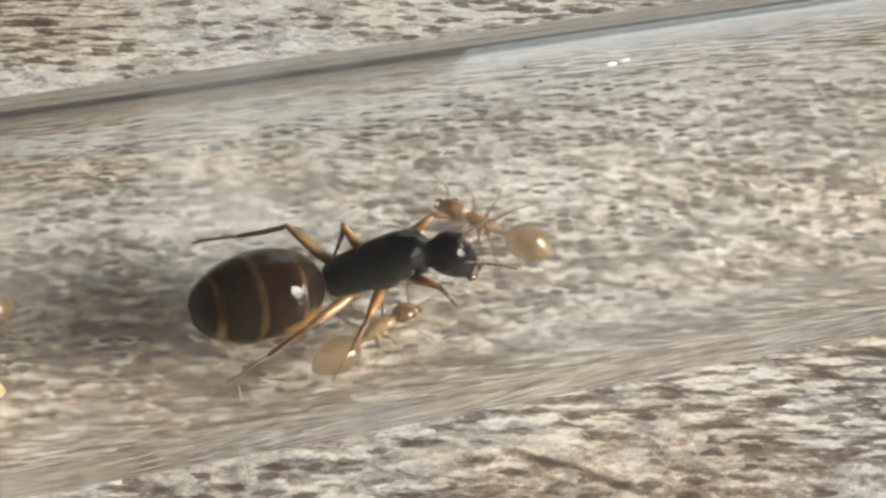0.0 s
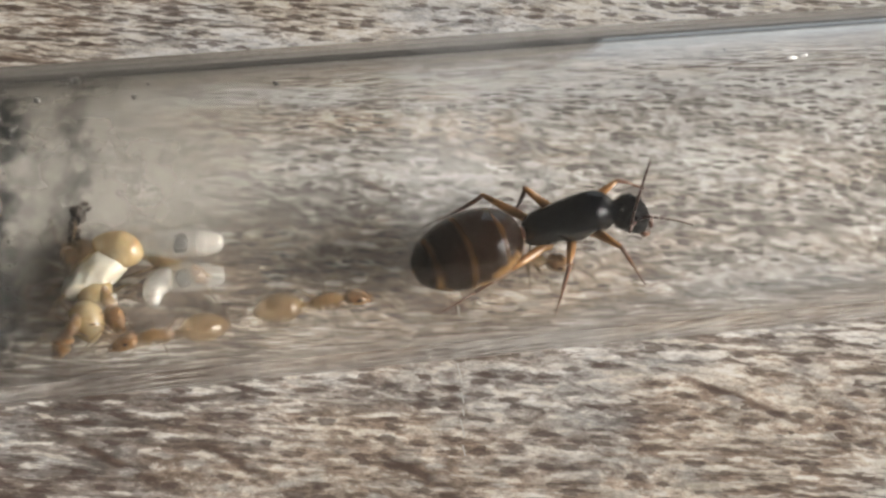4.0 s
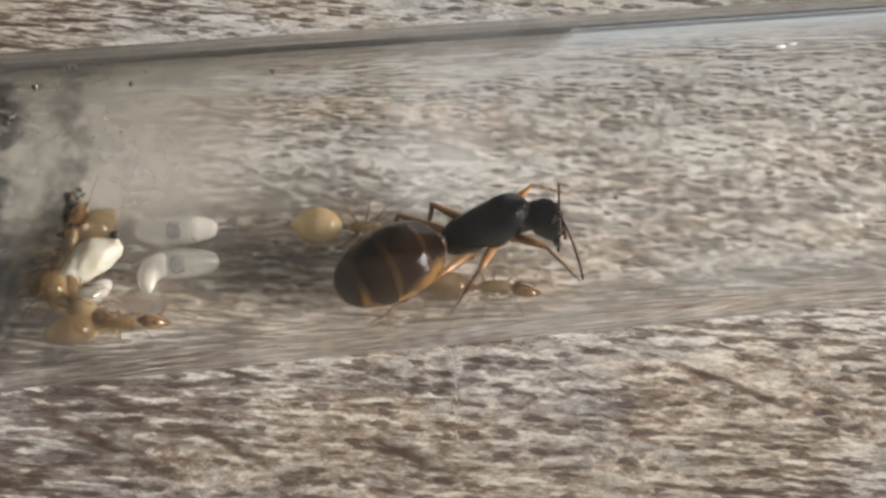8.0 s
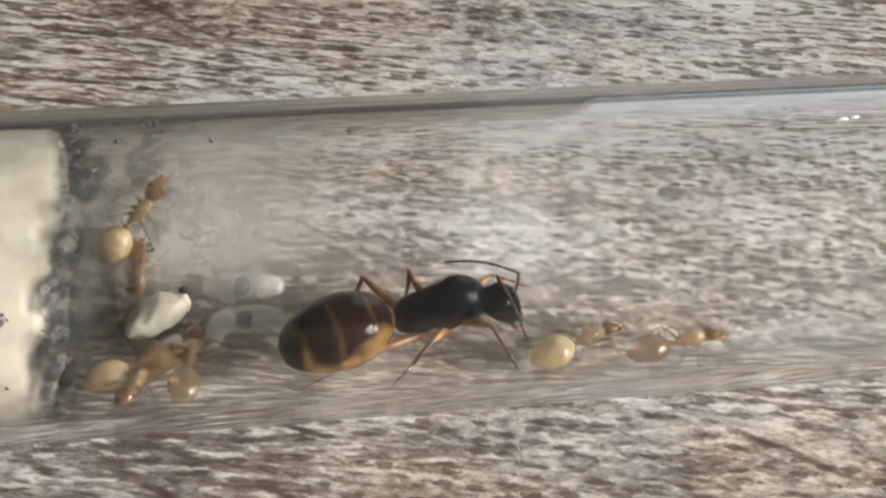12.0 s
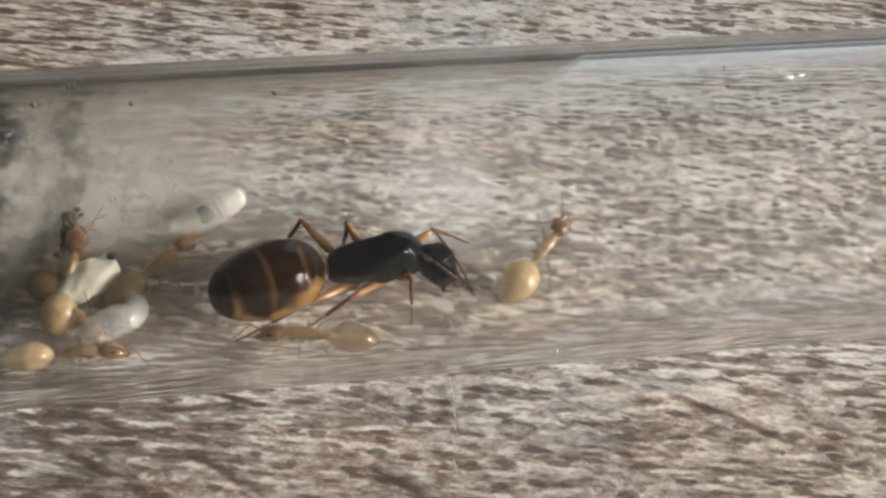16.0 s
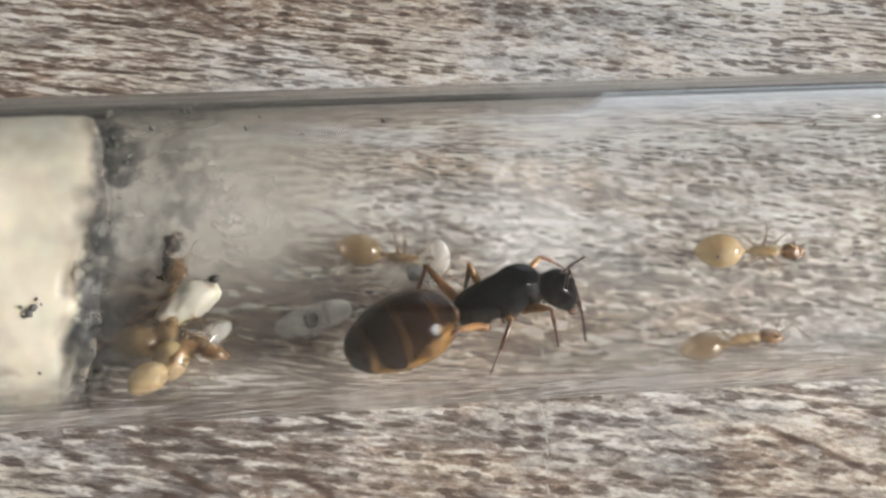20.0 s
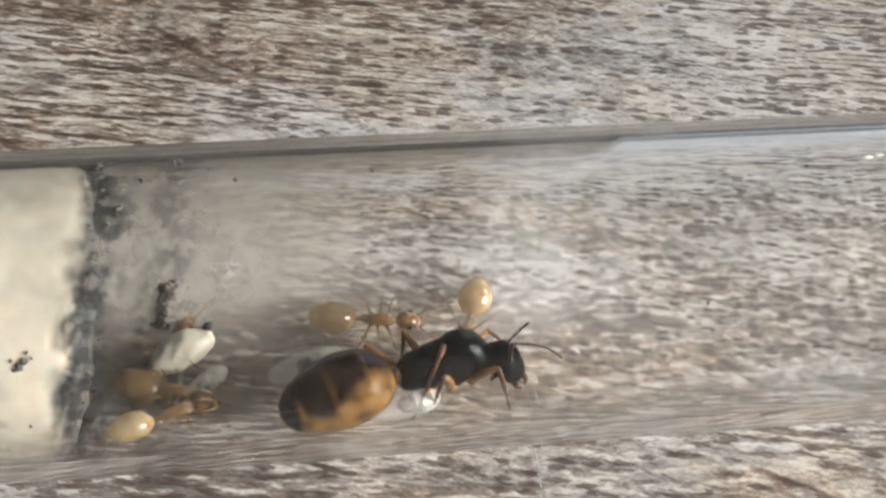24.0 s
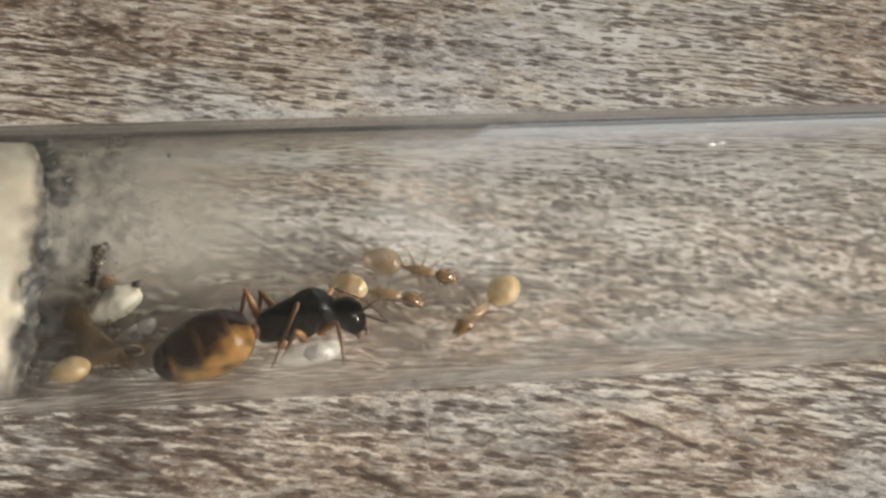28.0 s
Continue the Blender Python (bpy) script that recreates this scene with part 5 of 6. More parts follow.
def motions():
    key_thing(queen, [
        (0, 27.04, 2.71, 1.28, 24.69, -3.6, 7.79),
        (1, 26.67, 1.46, 0.9, 13.99, -1.82, 7.24),
        (2, 27.07, 2.34, 1.15, 23.1, -6.11, 14.01),
        (5, 25.39, 1.92, 1.01, 18.48, -3.12, 9.24),
        (6, 24.07, 1, 0.83, 11.99, -2.82, 13.06),
        (7, 22.84, 0.79, 0.81, 10.5, -2.79, 14.7),
        (8, 22.33, 0.78, 0.81, 11.38, -3.45, 16.62),
        (9, 20.87, 1.02, 0.83, 11.77, -2.42, 11.45),
        (10, 19.08, 0.14, 0.76, 3.91, -0.57, 8.23),
        (11, 17.46, 0.2, 0.76, 3.84, -0.43, 6.42),
        (12, 16.17, 0.02, 0.76, 4.33, -0.97, 12.62),
        (15, 15.84, 1.05, 0.83, 10.87, -1.51, 7.83),
        (16, 16.24, 1.44, 0.9, 13.2, -1.27, 5.41),
        (17, 16.66, 1.56, 0.94, 17.93, -6.32, 18.8),
        (18, 16.83, 0.95, 0.83, 12.5, -3.72, 16.3),
        (19, 17.08, 0.42, 0.81, 10.8, -5.11, 25.02),
        (20, 17.83, -0.32, 0.79, 4.14, -1.52, 20.14),
        (21, 17.55, -1.98, 1.09, -4.6, 2.56, 29),
        (24, 14.97, -2.1, 1.08, -10.98, 3.07, 15.43),
        (25, 14.32, -1.26, 0.88, -4.46, 1.27, 15.9),
        (26, 12.77, -0.55, 0.78, -1.04, 0.23, 12.71),
        (27, 12.15, -1.4, 0.91, -4.57, 1.47, 17.8),
        (28, 12.17, -1.91, 1.03, -8.22, 2.83, 18.88)])
    key_thing(queen_gaster, [
        (0, -0.6, 0, 2.3, -4, 16, -2),
        (1, -0.6, 0, 2.3, -4.25, 10, 0),
        (2, -0.6, 0, 2.3, -4.5, 2, -2),
        (5, -0.6, 0, 2.3, -5.25, 8, 8),
        (6, -0.6, 0, 2.3, -5.5, 8, 4),
        (7, -0.6, 0, 2.3, -5.75, 4, 6),
        (8, -0.6, 0, 2.3, -6, 2, 6),
        (9, -0.6, 0, 2.3, -15.33, 0, 8),
        (10, -0.6, 0, 2.3, -18.4, 2, 12),
        (11, -0.6, 0, 2.3, -15.2, 6, 10),
        (12, -0.6, 0, 2.3, -12, 5, 6),
        (15, -0.6, 0, 2.3, -12, 4, 10),
        (16, -0.6, 0, 2.3, -11, 10, 12),
        (17, -0.6, 0, 2.3, -10, 10, -2),
        (18, -0.6, 0, 2.3, -9, 6, 4),
        (19, -0.6, 0, 2.3, -8, 4, 0),
        (20, -0.6, 0, 2.3, -7, 0, 2),
        (21, -0.6, 0, 2.3, -6, 2, -8),
        (24, -0.6, 0, 2.3, -26, -8, 0),
        (25, -0.6, 0, 2.3, -26.5, -10, 0),
        (26, -0.6, 0, 2.3, -27, -8, 2),
        (27, -0.6, 0, 2.3, -27.5, -8, 4),
        (28, -0.6, 0, 2.3, -28, -10, -2)])
    key_thing(queen_head, [
        (0, 5.2, 0, 2.75, 0, 16, -42),
        (1, 5.2, 0, 2.75, 0, 20, -42),
        (2, 5.2, 0, 2.75, 0, 36, -27),
        (5, 5.2, 0, 2.75, 0, 20, -48),
        (6, 5.2, 0, 2.75, 0, 24, -51),
        (7, 5.2, 0, 2.75, 0, 44, -36),
        (8, 5.2, 0, 2.75, 0, 28, -57),
        (9, 5.2, 0, 2.75, 0, 32, -57),
        (10, 5.2, 0, 2.75, 0, 56, -39),
        (11, 5.2, 0, 2.75, 0, 44, -54),
        (12, 5.2, 0, 2.75, 0, 32, -42),
        (15, 5.2, 0, 2.75, 0, 32, -54),
        (16, 5.2, 0, 2.75, 0, 32, -54),
        (17, 5.2, 0, 2.75, 0, 28, -42),
        (18, 5.2, 0, 2.75, 0, 32, -51),
        (19, 5.2, 0, 2.75, 0, 40, -45),
        (20, 5.2, 0, 2.75, 0, 28, -51),
        (21, 5.2, 0, 2.75, 0, 20, -48),
        (24, 5.2, 0, 2.75, 0, 32, -54),
        (25, 5.2, 0, 2.75, 0, 32, -51),
        (26, 5.2, 0, 2.75, 0, 40, -60),
        (27, 5.2, 0, 2.75, 0, 32, -60),
        (28, 5.2, 0, 2.75, 0, 32, -57)])
    key_thing(queen_legs[0], [
        (0, 1.3, -0.75, 1.45, -14.02, -16.52, -158.76),
        (1, 1.3, -0.75, 1.45, -13.82, -10.30, -162.79),
        (2, 1.3, -0.75, 1.45, -14.36, -15.05, -166.94),
        (5, 1.3, -0.75, 1.45, -13.71, -14.87, -156.64),
        (6, 1.3, -0.75, 1.45, -14.18, -16.78, -160.61),
        (7, 1.3, -0.75, 1.45, -14.74, -23.36, -157.99),
        (8, 1.3, -0.75, 1.45, -14.05, -15.87, -159.97),
        (9, 1.3, -0.75, 1.45, -14.10, -16.54, -159.74),
        (10, 1.3, -0.75, 1.45, -13.86, -14.22, -159.22),
        (11, 1.3, -0.75, 1.45, -13.91, -7.39, -167.33),
        (12, 1.3, -0.75, 1.45, -14.05, -11.87, -165.07),
        (15, 1.3, -0.75, 1.45, -18.08, -42.79, -146.77),
        (16, 1.3, -0.75, 1.45, -14.43, -22.11, -156.09),
        (17, 1.3, -0.75, 1.45, -16.90, -34.58, -160.59),
        (18, 1.3, -0.75, 1.45, -14.19, -10.91, -169.98),
        (19, 1.3, -0.75, 1.45, -15.72, -27.40, -165.14),
        (20, 1.3, -0.75, 1.45, -18.28, -39.95, -160.31),
        (21, 1.3, -0.75, 1.45, -94.66, -78.01, -53.10),
        (24, 1.3, -0.75, 1.45, -148.26, -70.86, 15.23),
        (25, 1.3, -0.75, 1.45, -147.96, -70.94, 14.66),
        (26, 1.3, -0.75, 1.45, -143.26, -73.19, 9.82),
        (27, 1.3, -0.75, 1.45, -149.63, -69.92, 16.35),
        (28, 1.3, -0.75, 1.45, -149.74, -69.90, 16.59)])
    key_bend(queen_shins[0], 2.9, [
        (0, 20.3), (1, 20.3), (2, 20.3), (5, 20.3), (6, 20.3), (7, 34.3), (8, 20.3), (9, 20.3), (10, 25.6), (11, 20.3), (12, 20.3), (15, 76.6), (16, 42.7), (17, 57.7), (18, 20.3), (19, 49.0), (20, 70.6), (21, 137.9), (24, 166.1), (25, 166.3), (26, 165.7), (27, 166.6), (28, 166.4)])
    key_thing(queen_legs[1], [
        (0, 1, 0.75, 1.5, -136.39, -23.37, 127.62),
        (1, 1, 0.75, 1.5, -149.18, -26.65, 129.30),
        (2, 1, 0.75, 1.5, -148.38, 0.80, 135.33),
        (5, 1, 0.75, 1.5, -145.04, -6.22, 133.61),
        (6, 1, 0.75, 1.5, -143.94, -8.55, 133.02),
        (7, 1, 0.75, 1.5, -142.83, -6.52, 135.55),
        (8, 1, 0.75, 1.5, -143.31, -4.48, 138.05),
        (9, 1, 0.75, 1.5, -136.28, -76.61, 152.32),
        (10, 1, 0.75, 1.5, -145.67, -19.69, 133.21),
        (11, 1, 0.75, 1.5, -145.32, -21.67, 130.34),
        (12, 1, 0.75, 1.5, -145.54, -21.00, 126.23),
        (15, 1, 0.75, 1.5, -146.56, -15.71, 134.87),
        (16, 1, 0.75, 1.5, -145.55, -18.57, 126.96),
        (17, 1, 0.75, 1.5, -151.49, -20.44, 129.37),
        (18, 1, 0.75, 1.5, -149.12, -18.91, 130.68),
        (19, 1, 0.75, 1.5, -149.44, -22.84, 123.49),
        (20, 1, 0.75, 1.5, -146.89, -26.50, 115.74),
        (21, 1, 0.75, 1.5, -147.17, -29.66, 107.67),
        (24, 1, 0.75, 1.5, -155.44, -40.42, 153.91),
        (25, 1, 0.75, 1.5, -153.83, -43.55, 147.65),
        (26, 1, 0.75, 1.5, -158.81, -51.24, 164.52),
        (27, 1, 0.75, 1.5, -148.96, -61.74, 143.51),
        (28, 1, 0.75, 1.5, -146.04, -60.41, 131.03)])
    key_bend(queen_shins[1], 3.1, [
        (0, -58.6), (1, -107.6), (2, -57.5), (5, -74.3), (6, -85.0), (7, -82.3), (8, -78.4), (9, -150.3), (10, -100.3), (11, -103.7), (12, -105.5), (15, -92.5), (16, -98.0), (17, -101.7), (18, -99.8), (19, -108.9), (20, -116.6), (21, -124.1), (24, -115.3), (25, -120.7), (26, -124.1), (27, -140.1), (28, -142.2)])
    key_thing(queen_legs[2], [
        (0, 2.7, -0.8, 1.4, -11.38, -21.67, -134.01),
        (1, 2.7, -0.8, 1.4, -10.76, -23.31, -129.81),
        (2, 2.7, -0.8, 1.4, -12.72, -31.09, -133.52),
        (5, 2.7, -0.8, 1.4, -8.7, -29.17, -117.93),
        (6, 2.7, -0.8, 1.4, -9.97, -26.2, -124.52),
        (7, 2.7, -0.8, 1.4, -12.84, -43.48, -121.9),
        (8, 2.7, -0.8, 1.4, -12.47, -21.05, -140.87),
        (9, 2.7, -0.8, 1.4, -11.92, -23.24, -135.85),
        (10, 2.7, -0.8, 1.4, -12.24, -14.86, -143.65),
        (11, 2.7, -0.8, 1.4, -13.71, -26.39, -144.17),
        (12, 2.7, -0.8, 1.4, -14.19, -34.68, -137.22),
        (15, 2.7, -0.8, 1.4, -15.67, -37.22, -142.15),
        (16, 2.7, -0.8, 1.4, -14.08, -24.92, -148.73),
        (17, 2.7, -0.8, 1.4, -10.89, -25.97, -128.77),
        (18, 2.7, -0.8, 1.4, -14.95, -49.84, -120.92),
        (19, 2.7, -0.8, 1.4, -15.45, -42, -133.43),
        (20, 2.7, -0.8, 1.4, -15.52, -51.34, -120.46),
        (21, 2.7, -0.8, 1.4, -23.21, -61.63, -119.02),
        (24, 2.7, -0.8, 1.4, -20.76, -52.6, -135.09),
        (25, 2.7, -0.8, 1.4, -23.03, -54.86, -138.38),
        (26, 2.7, -0.8, 1.4, -15.98, -29.61, -162.48),
        (27, 2.7, -0.8, 1.4, -22.14, -53.38, -139.26),
        (28, 2.7, -0.8, 1.4, -20.91, -50.84, -141.21)])
    key_bend(queen_shins[2], 2.3, [
        (0, 20.1), (1, 20.1), (2, 20.1), (5, 20.1), (6, 20.1), (7, 59.6), (8, 20.1), (9, 20.1), (10, 20.1), (11, 50.8), (12, 56.4), (15, 74.9), (16, 52.5), (17, 20.1), (18, 76), (19, 62), (20, 77.9), (21, 131.5), (24, 143.6), (25, 138.6), (26, 78.1), (27, 137.9), (28, 135.5)])
    key_thing(queen_legs[3], [
        (0, 2.5, 0.8, 1.4, -154.68, -57.59, 133.30),
        (1, 2.5, 0.8, 1.4, -167.11, -34.24, 129.89),
        (2, 2.5, 0.8, 1.4, -171.53, -27.16, 135.87),
        (5, 2.5, 0.8, 1.4, -160.73, -51.61, 141.82),
        (6, 2.5, 0.8, 1.4, -154.54, -63.45, 137.80),
        (7, 2.5, 0.8, 1.4, -164.58, -44.42, 142.75),
        (8, 2.5, 0.8, 1.4, -167.99, -25.29, 145.20),
        (9, 2.5, 0.8, 1.4, -166.89, -33.24, 143.74),
        (10, 2.5, 0.8, 1.4, -165.30, -41.51, 141.90),
        (11, 2.5, 0.8, 1.4, -163.92, -49.74, 139.51),
        (12, 2.5, 0.8, 1.4, -161.36, -57.57, 136.32),
        (15, 2.5, 0.8, 1.4, -158.48, -59.35, 141.81),
        (16, 2.5, 0.8, 1.4, -158.76, -57.72, 141.25),
        (17, 2.5, 0.8, 1.4, -162.57, -47.18, 146.54),
        (18, 2.5, 0.8, 1.4, -167.28, -32.52, 132.79),
        (19, 2.5, 0.8, 1.4, -158.74, -59.42, 150.21),
        (20, 2.5, 0.8, 1.4, -160.17, -60.64, 139.03),
        (21, 2.5, 0.8, 1.4, -164.94, -60.89, 127.32),
        (24, 2.5, 0.8, 1.4, -166.64, -49.03, 138.35),
        (25, 2.5, 0.8, 1.4, -165.61, -49.03, 138.35),
        (26, 2.5, 0.8, 1.4, -164.71, -49.03, 138.35),
        (27, 2.5, 0.8, 1.4, -165.84, -49.03, 138.35),
        (28, 2.5, 0.8, 1.4, -166.55, -49.03, 138.35)])
    key_bend(queen_shins[3], 2.9, [
        (0, -150.4), (1, -126.1), (2, -116.7), (5, -142.4), (6, -154.2), (7, -134.8), (8, -114.8), (9, -123.1), (10, -131.9), (11, -140.5), (12, -148.6), (15, -149.7), (16, -148.4), (17, -136.8), (18, -124.5), (19, -147.6), (20, -151.0), (21, -152.8), (24, -139.6), (25, -139.8), (26, -139.9), (27, -139.8), (28, -139.7)])
    key_thing(queen_legs[4], [
        (0, 3.9, -0.7, 1.5, 13.43, -46.74, -59.72),
        (1, 3.9, -0.7, 1.5, 7.35, -56.51, -79.69),
        (2, 3.9, -0.7, 1.5, 1.07, -46.47, -87.83),
        (5, 3.9, -0.7, 1.5, 9.88, -37.73, -62.86),
        (6, 3.9, -0.7, 1.5, 3.87, -53.02, -83.74),
        (7, 3.9, -0.7, 1.5, 8.07, -39, -69.04),
        (8, 3.9, -0.7, 1.5, 8.44, -30.33, -63.57),
        (9, 3.9, -0.7, 1.5, 7.19, -14.99, -62.69),
        (10, 3.9, -0.7, 1.5, 17.55, -40.31, -30.68),
        (11, 3.9, -0.7, 1.5, 17.3, -43.84, -40.71),
        (12, 3.9, -0.7, 1.5, 7.68, -43.3, -72.28),
        (15, 3.9, -0.7, 1.5, -4.86, -59.14, -95.85),
        (16, 3.9, -0.7, 1.5, -0.27, -60.12, -90.3),
        (17, 3.9, -0.7, 1.5, 4.83, -48.37, -80.66),
        (18, 3.9, -0.7, 1.5, 5.46, -51.79, -80.65),
        (19, 3.9, -0.7, 1.5, 2.53, -47.69, -85.04),
        (20, 3.9, -0.7, 1.5, 6.81, -47.95, -76.47),
        (21, 3.9, -0.7, 1.5, 10.74, -38.81, -60.84),
        (24, 3.9, -0.7, 1.5, 11.38, -47.08, -65.53),
        (25, 3.9, -0.7, 1.5, 12.26, -46.42, -62.64),
        (26, 3.9, -0.7, 1.5, -7.27, -50.21, -103.36),
        (27, 3.9, -0.7, 1.5, -3.94, -54.68, -95.94),
        (28, 3.9, -0.7, 1.5, 3.22, -51.77, -84.53)])
    key_bend(queen_shins[4], 2.3, [
        (0, 112.3), (1, 120.2), (2, 82.5), (5, 77.7), (6, 109.1), (7, 83.8), (8, 69.2), (9, 24.9), (10, 117.7), (11, 135.8), (12, 87), (15, 118.1), (16, 119.6), (17, 110.9), (18, 129.8), (19, 127.4), (20, 118.7), (21, 121.7), (24, 122.7), (25, 127.4), (26, 144.7), (27, 111.1), (28, 122.3)])
    key_thing(queen_legs[5], [
        (0, 3.9, 0.7, 1.5, -16.15, -31.07, 19.57),
        (1, 3.9, 0.7, 1.5, -15.35, -25.5, 16.93),
        (2, 3.9, 0.7, 1.5, -15.11, -22.91, 14.4),
        (5, 3.9, 0.7, 1.5, -16.16, -31.06, 19.41),
        (6, 3.9, 0.7, 1.5, -15.55, -26.73, 16.51),
        (7, 3.9, 0.7, 1.5, -15.11, -22.89, 14.3),
        (8, 3.9, 0.7, 1.5, -15.75, -27.89, 16.25),
        (9, 3.9, 0.7, 1.5, -16.29, -31.72, 19.4),
        (10, 3.9, 0.7, 1.5, -15.96, -29.89, 19),
        (11, 3.9, 0.7, 1.5, -15, -22.46, 15.74),
        (12, 3.9, 0.7, 1.5, -14.92, -21.33, 14.41),
        (15, 3.9, 0.7, 1.5, -15.84, -29.09, 18.57),
        (16, 3.9, 0.7, 1.5, -14.85, -21.05, 15.21),
        (17, 3.9, 0.7, 1.5, -15.47, -25.61, 14.32),
        (18, 3.9, 0.7, 1.5, -16.13, -30.37, 17.46),
        (19, 3.9, 0.7, 1.5, -17.84, -38.4, 19.8),
        (20, 3.9, 0.7, 1.5, -16.62, -33.03, 18.19),
        (21, 3.9, 0.7, 1.5, -16.16, -29.93, 14.39),
        (24, 3.9, 0.7, 1.5, -16.73, -33.96, 19.92),
        (25, 3.9, 0.7, 1.5, -16.09, -30.22, 17.68),
        (26, 3.9, 0.7, 1.5, -15.12, -23.05, 14.66),
        (27, 3.9, 0.7, 1.5, -15.44, -25.59, 15.18),
        (28, 3.9, 0.7, 1.5, -16.62, -33.12, 18.58)])
    key_bend(queen_shins[5], 2.3, [
        (0, 83.8), (1, 72.3), (2, 60.9), (5, 83), (6, 70.5), (7, 60.6), (8, 70.2), (9, 82.8), (10, 81.4), (11, 66.8), (12, 60), (15, 79.7), (16, 64.2), (17, 62.8), (18, 75.5), (19, 86.8), (20, 79.2), (21, 66.9), (24, 84.9), (25, 76.1), (26, 62), (27, 65.2), (28, 80.3)])
    key_thing(queen_antennae[0], [
        (0, 6.02, -1.21, 2.81, 96.7, -76.94, -119.79),
        (1, 6.02, -1.21, 2.71, 166.46, -46.5, 140.69),
        (2, 6.25, -0.93, 2.32, 54.36, -72.88, -43.45),
        (5, 5.89, -1.29, 2.71, 88.41, -77.7, -117.71),
        (6, 5.82, -1.32, 2.61, 15.89, -29.28, -18.3),
        (7, 6.03, -1.04, 2.14, 120.67, -73.64, -118.99),
        (8, 5.67, -1.37, 2.51, 8.6, -84.01, -94.98),
        (9, 5.66, -1.35, 2.42, 174.82, -38.23, 109.74),
        (10, 5.86, -0.98, 1.88, 177.27, -25.92, 101.05),
        (11, 5.67, -1.24, 2.14, 175.47, -29.84, 108.18),
        (12, 5.99, -1.19, 2.42, 177.95, -37.76, 97.76),
        (15, 5.73, -1.32, 2.42, -3.69, -77.44, -89.61),
        (16, 5.73, -1.32, 2.42, 166.17, -42.5, 145.16),
        (17, 6.01, -1.2, 2.51, 168.42, -47.79, 131.6),
        (18, 5.8, -1.3, 2.42, -25, -74.15, -93.54),
        (19, 5.89, -1.18, 2.23, -177.51, -72.61, 84.65),
        (20, 5.81, -1.31, 2.51, -167.67, -81.77, 70.77),
        (21, 5.89, -1.29, 2.71, 164.39, -54.47, 142.09),
        (24, 5.73, -1.32, 2.42, 111.16, -74.95, -115.33),
        (25, 5.8, -1.3, 2.42, 172.19, -57.83, 113.48),
        (26, 5.56, -1.32, 2.23, -14.09, -81.68, -84.16),
        (27, 5.59, -1.37, 2.42, 157.68, -55.16, 171.36),
        (28, 5.66, -1.35, 2.42, 23.35, -52.67, -26.92)])
    key_bend(queen_flagella[0], 1.9, [
        (0, 134.6), (1, 164.6), (2, 113.2), (5, 130.7), (6, 53.6), (7, 128.8), (8, 121), (9, 166), (10, 164.3), (11, 166), (12, 166), (15, 112.1), (16, 166), (17, 166), (18, 110), (19, 138), (20, 134.8), (21, 159.4), (24, 131), (25, 152.4), (26, 113.7), (27, 153.2), (28, 84.8)])
    key_thing(queen_antennae[1], [
        (0, 6.49, -0.69, 2.81, -135.32, -72.36, 165.96),
        (1, 6.49, -0.69, 2.71, -16.51, -38.61, 34.86),
        (2, 6.57, -0.3, 2.32, -6.32, -26.1, 69.36),
        (5, 6.41, -0.82, 2.71, -171.73, 7.93, -124.01),
        (6, 6.36, -0.88, 2.61, 138.27, -75.48, -6.57),
        (7, 6.44, -0.47, 2.14, 162.14, -45.19, -14.82),
        (8, 6.26, -0.99, 2.51, -173.4, 34.33, -108.68),
        (9, 6.25, -0.97, 2.42, -171.92, 37.09, -111.95),
        (10, 6.3, -0.44, 1.88, -171.18, 64.77, 113.17),
        (11, 6.24, -0.83, 2.14, -161.14, 48.8, -136.22),
        (12, 6.46, -0.67, 2.42, 84.47, -78.76, 57.94),
        (15, 6.3, -0.91, 2.42, 174.5, 8.63, -68.45),
        (16, 6.3, -0.91, 2.42, 173.39, 7.21, -63.47),
        (17, 6.48, -0.68, 2.51, 115.37, -78.95, 18.89),
        (18, 6.34, -0.85, 2.42, 174.32, -21.32, -66.18),
        (19, 6.38, -0.69, 2.23, 19.83, -55.76, 124.46),
        (20, 6.36, -0.87, 2.51, -161.35, 50.44, 160.91),
        (21, 6.41, -0.82, 2.71, -162.61, 50.16, 154.8),
        (24, 6.3, -0.91, 2.42, -160.77, 48.76, 167.5),
        (25, 6.34, -0.85, 2.42, -161.83, 51.25, 157.1),
        (26, 6.16, -0.97, 2.23, -160.95, 45.47, 173.94),
        (27, 6.19, -1.02, 2.42, 168.08, 15.97, -39.17),
        (28, 6.25, -0.97, 2.42, 167.56, 16.04, -35.69)])
    key_bend(queen_flagella[1], 1.9, [
        (0, 144.9), (1, 44.2), (2, 21.3), (5, 166), (6, 113.4), (7, 131.7), (8, 166), (9, 166), (10, 166), (11, 166), (12, 98.9), (15, 166), (16, 166), (17, 106.2), (18, 151.5), (19, 60.3), (20, 166), (21, 166), (24, 166), (25, 166), (26, 166), (27, 166), (28, 166)])
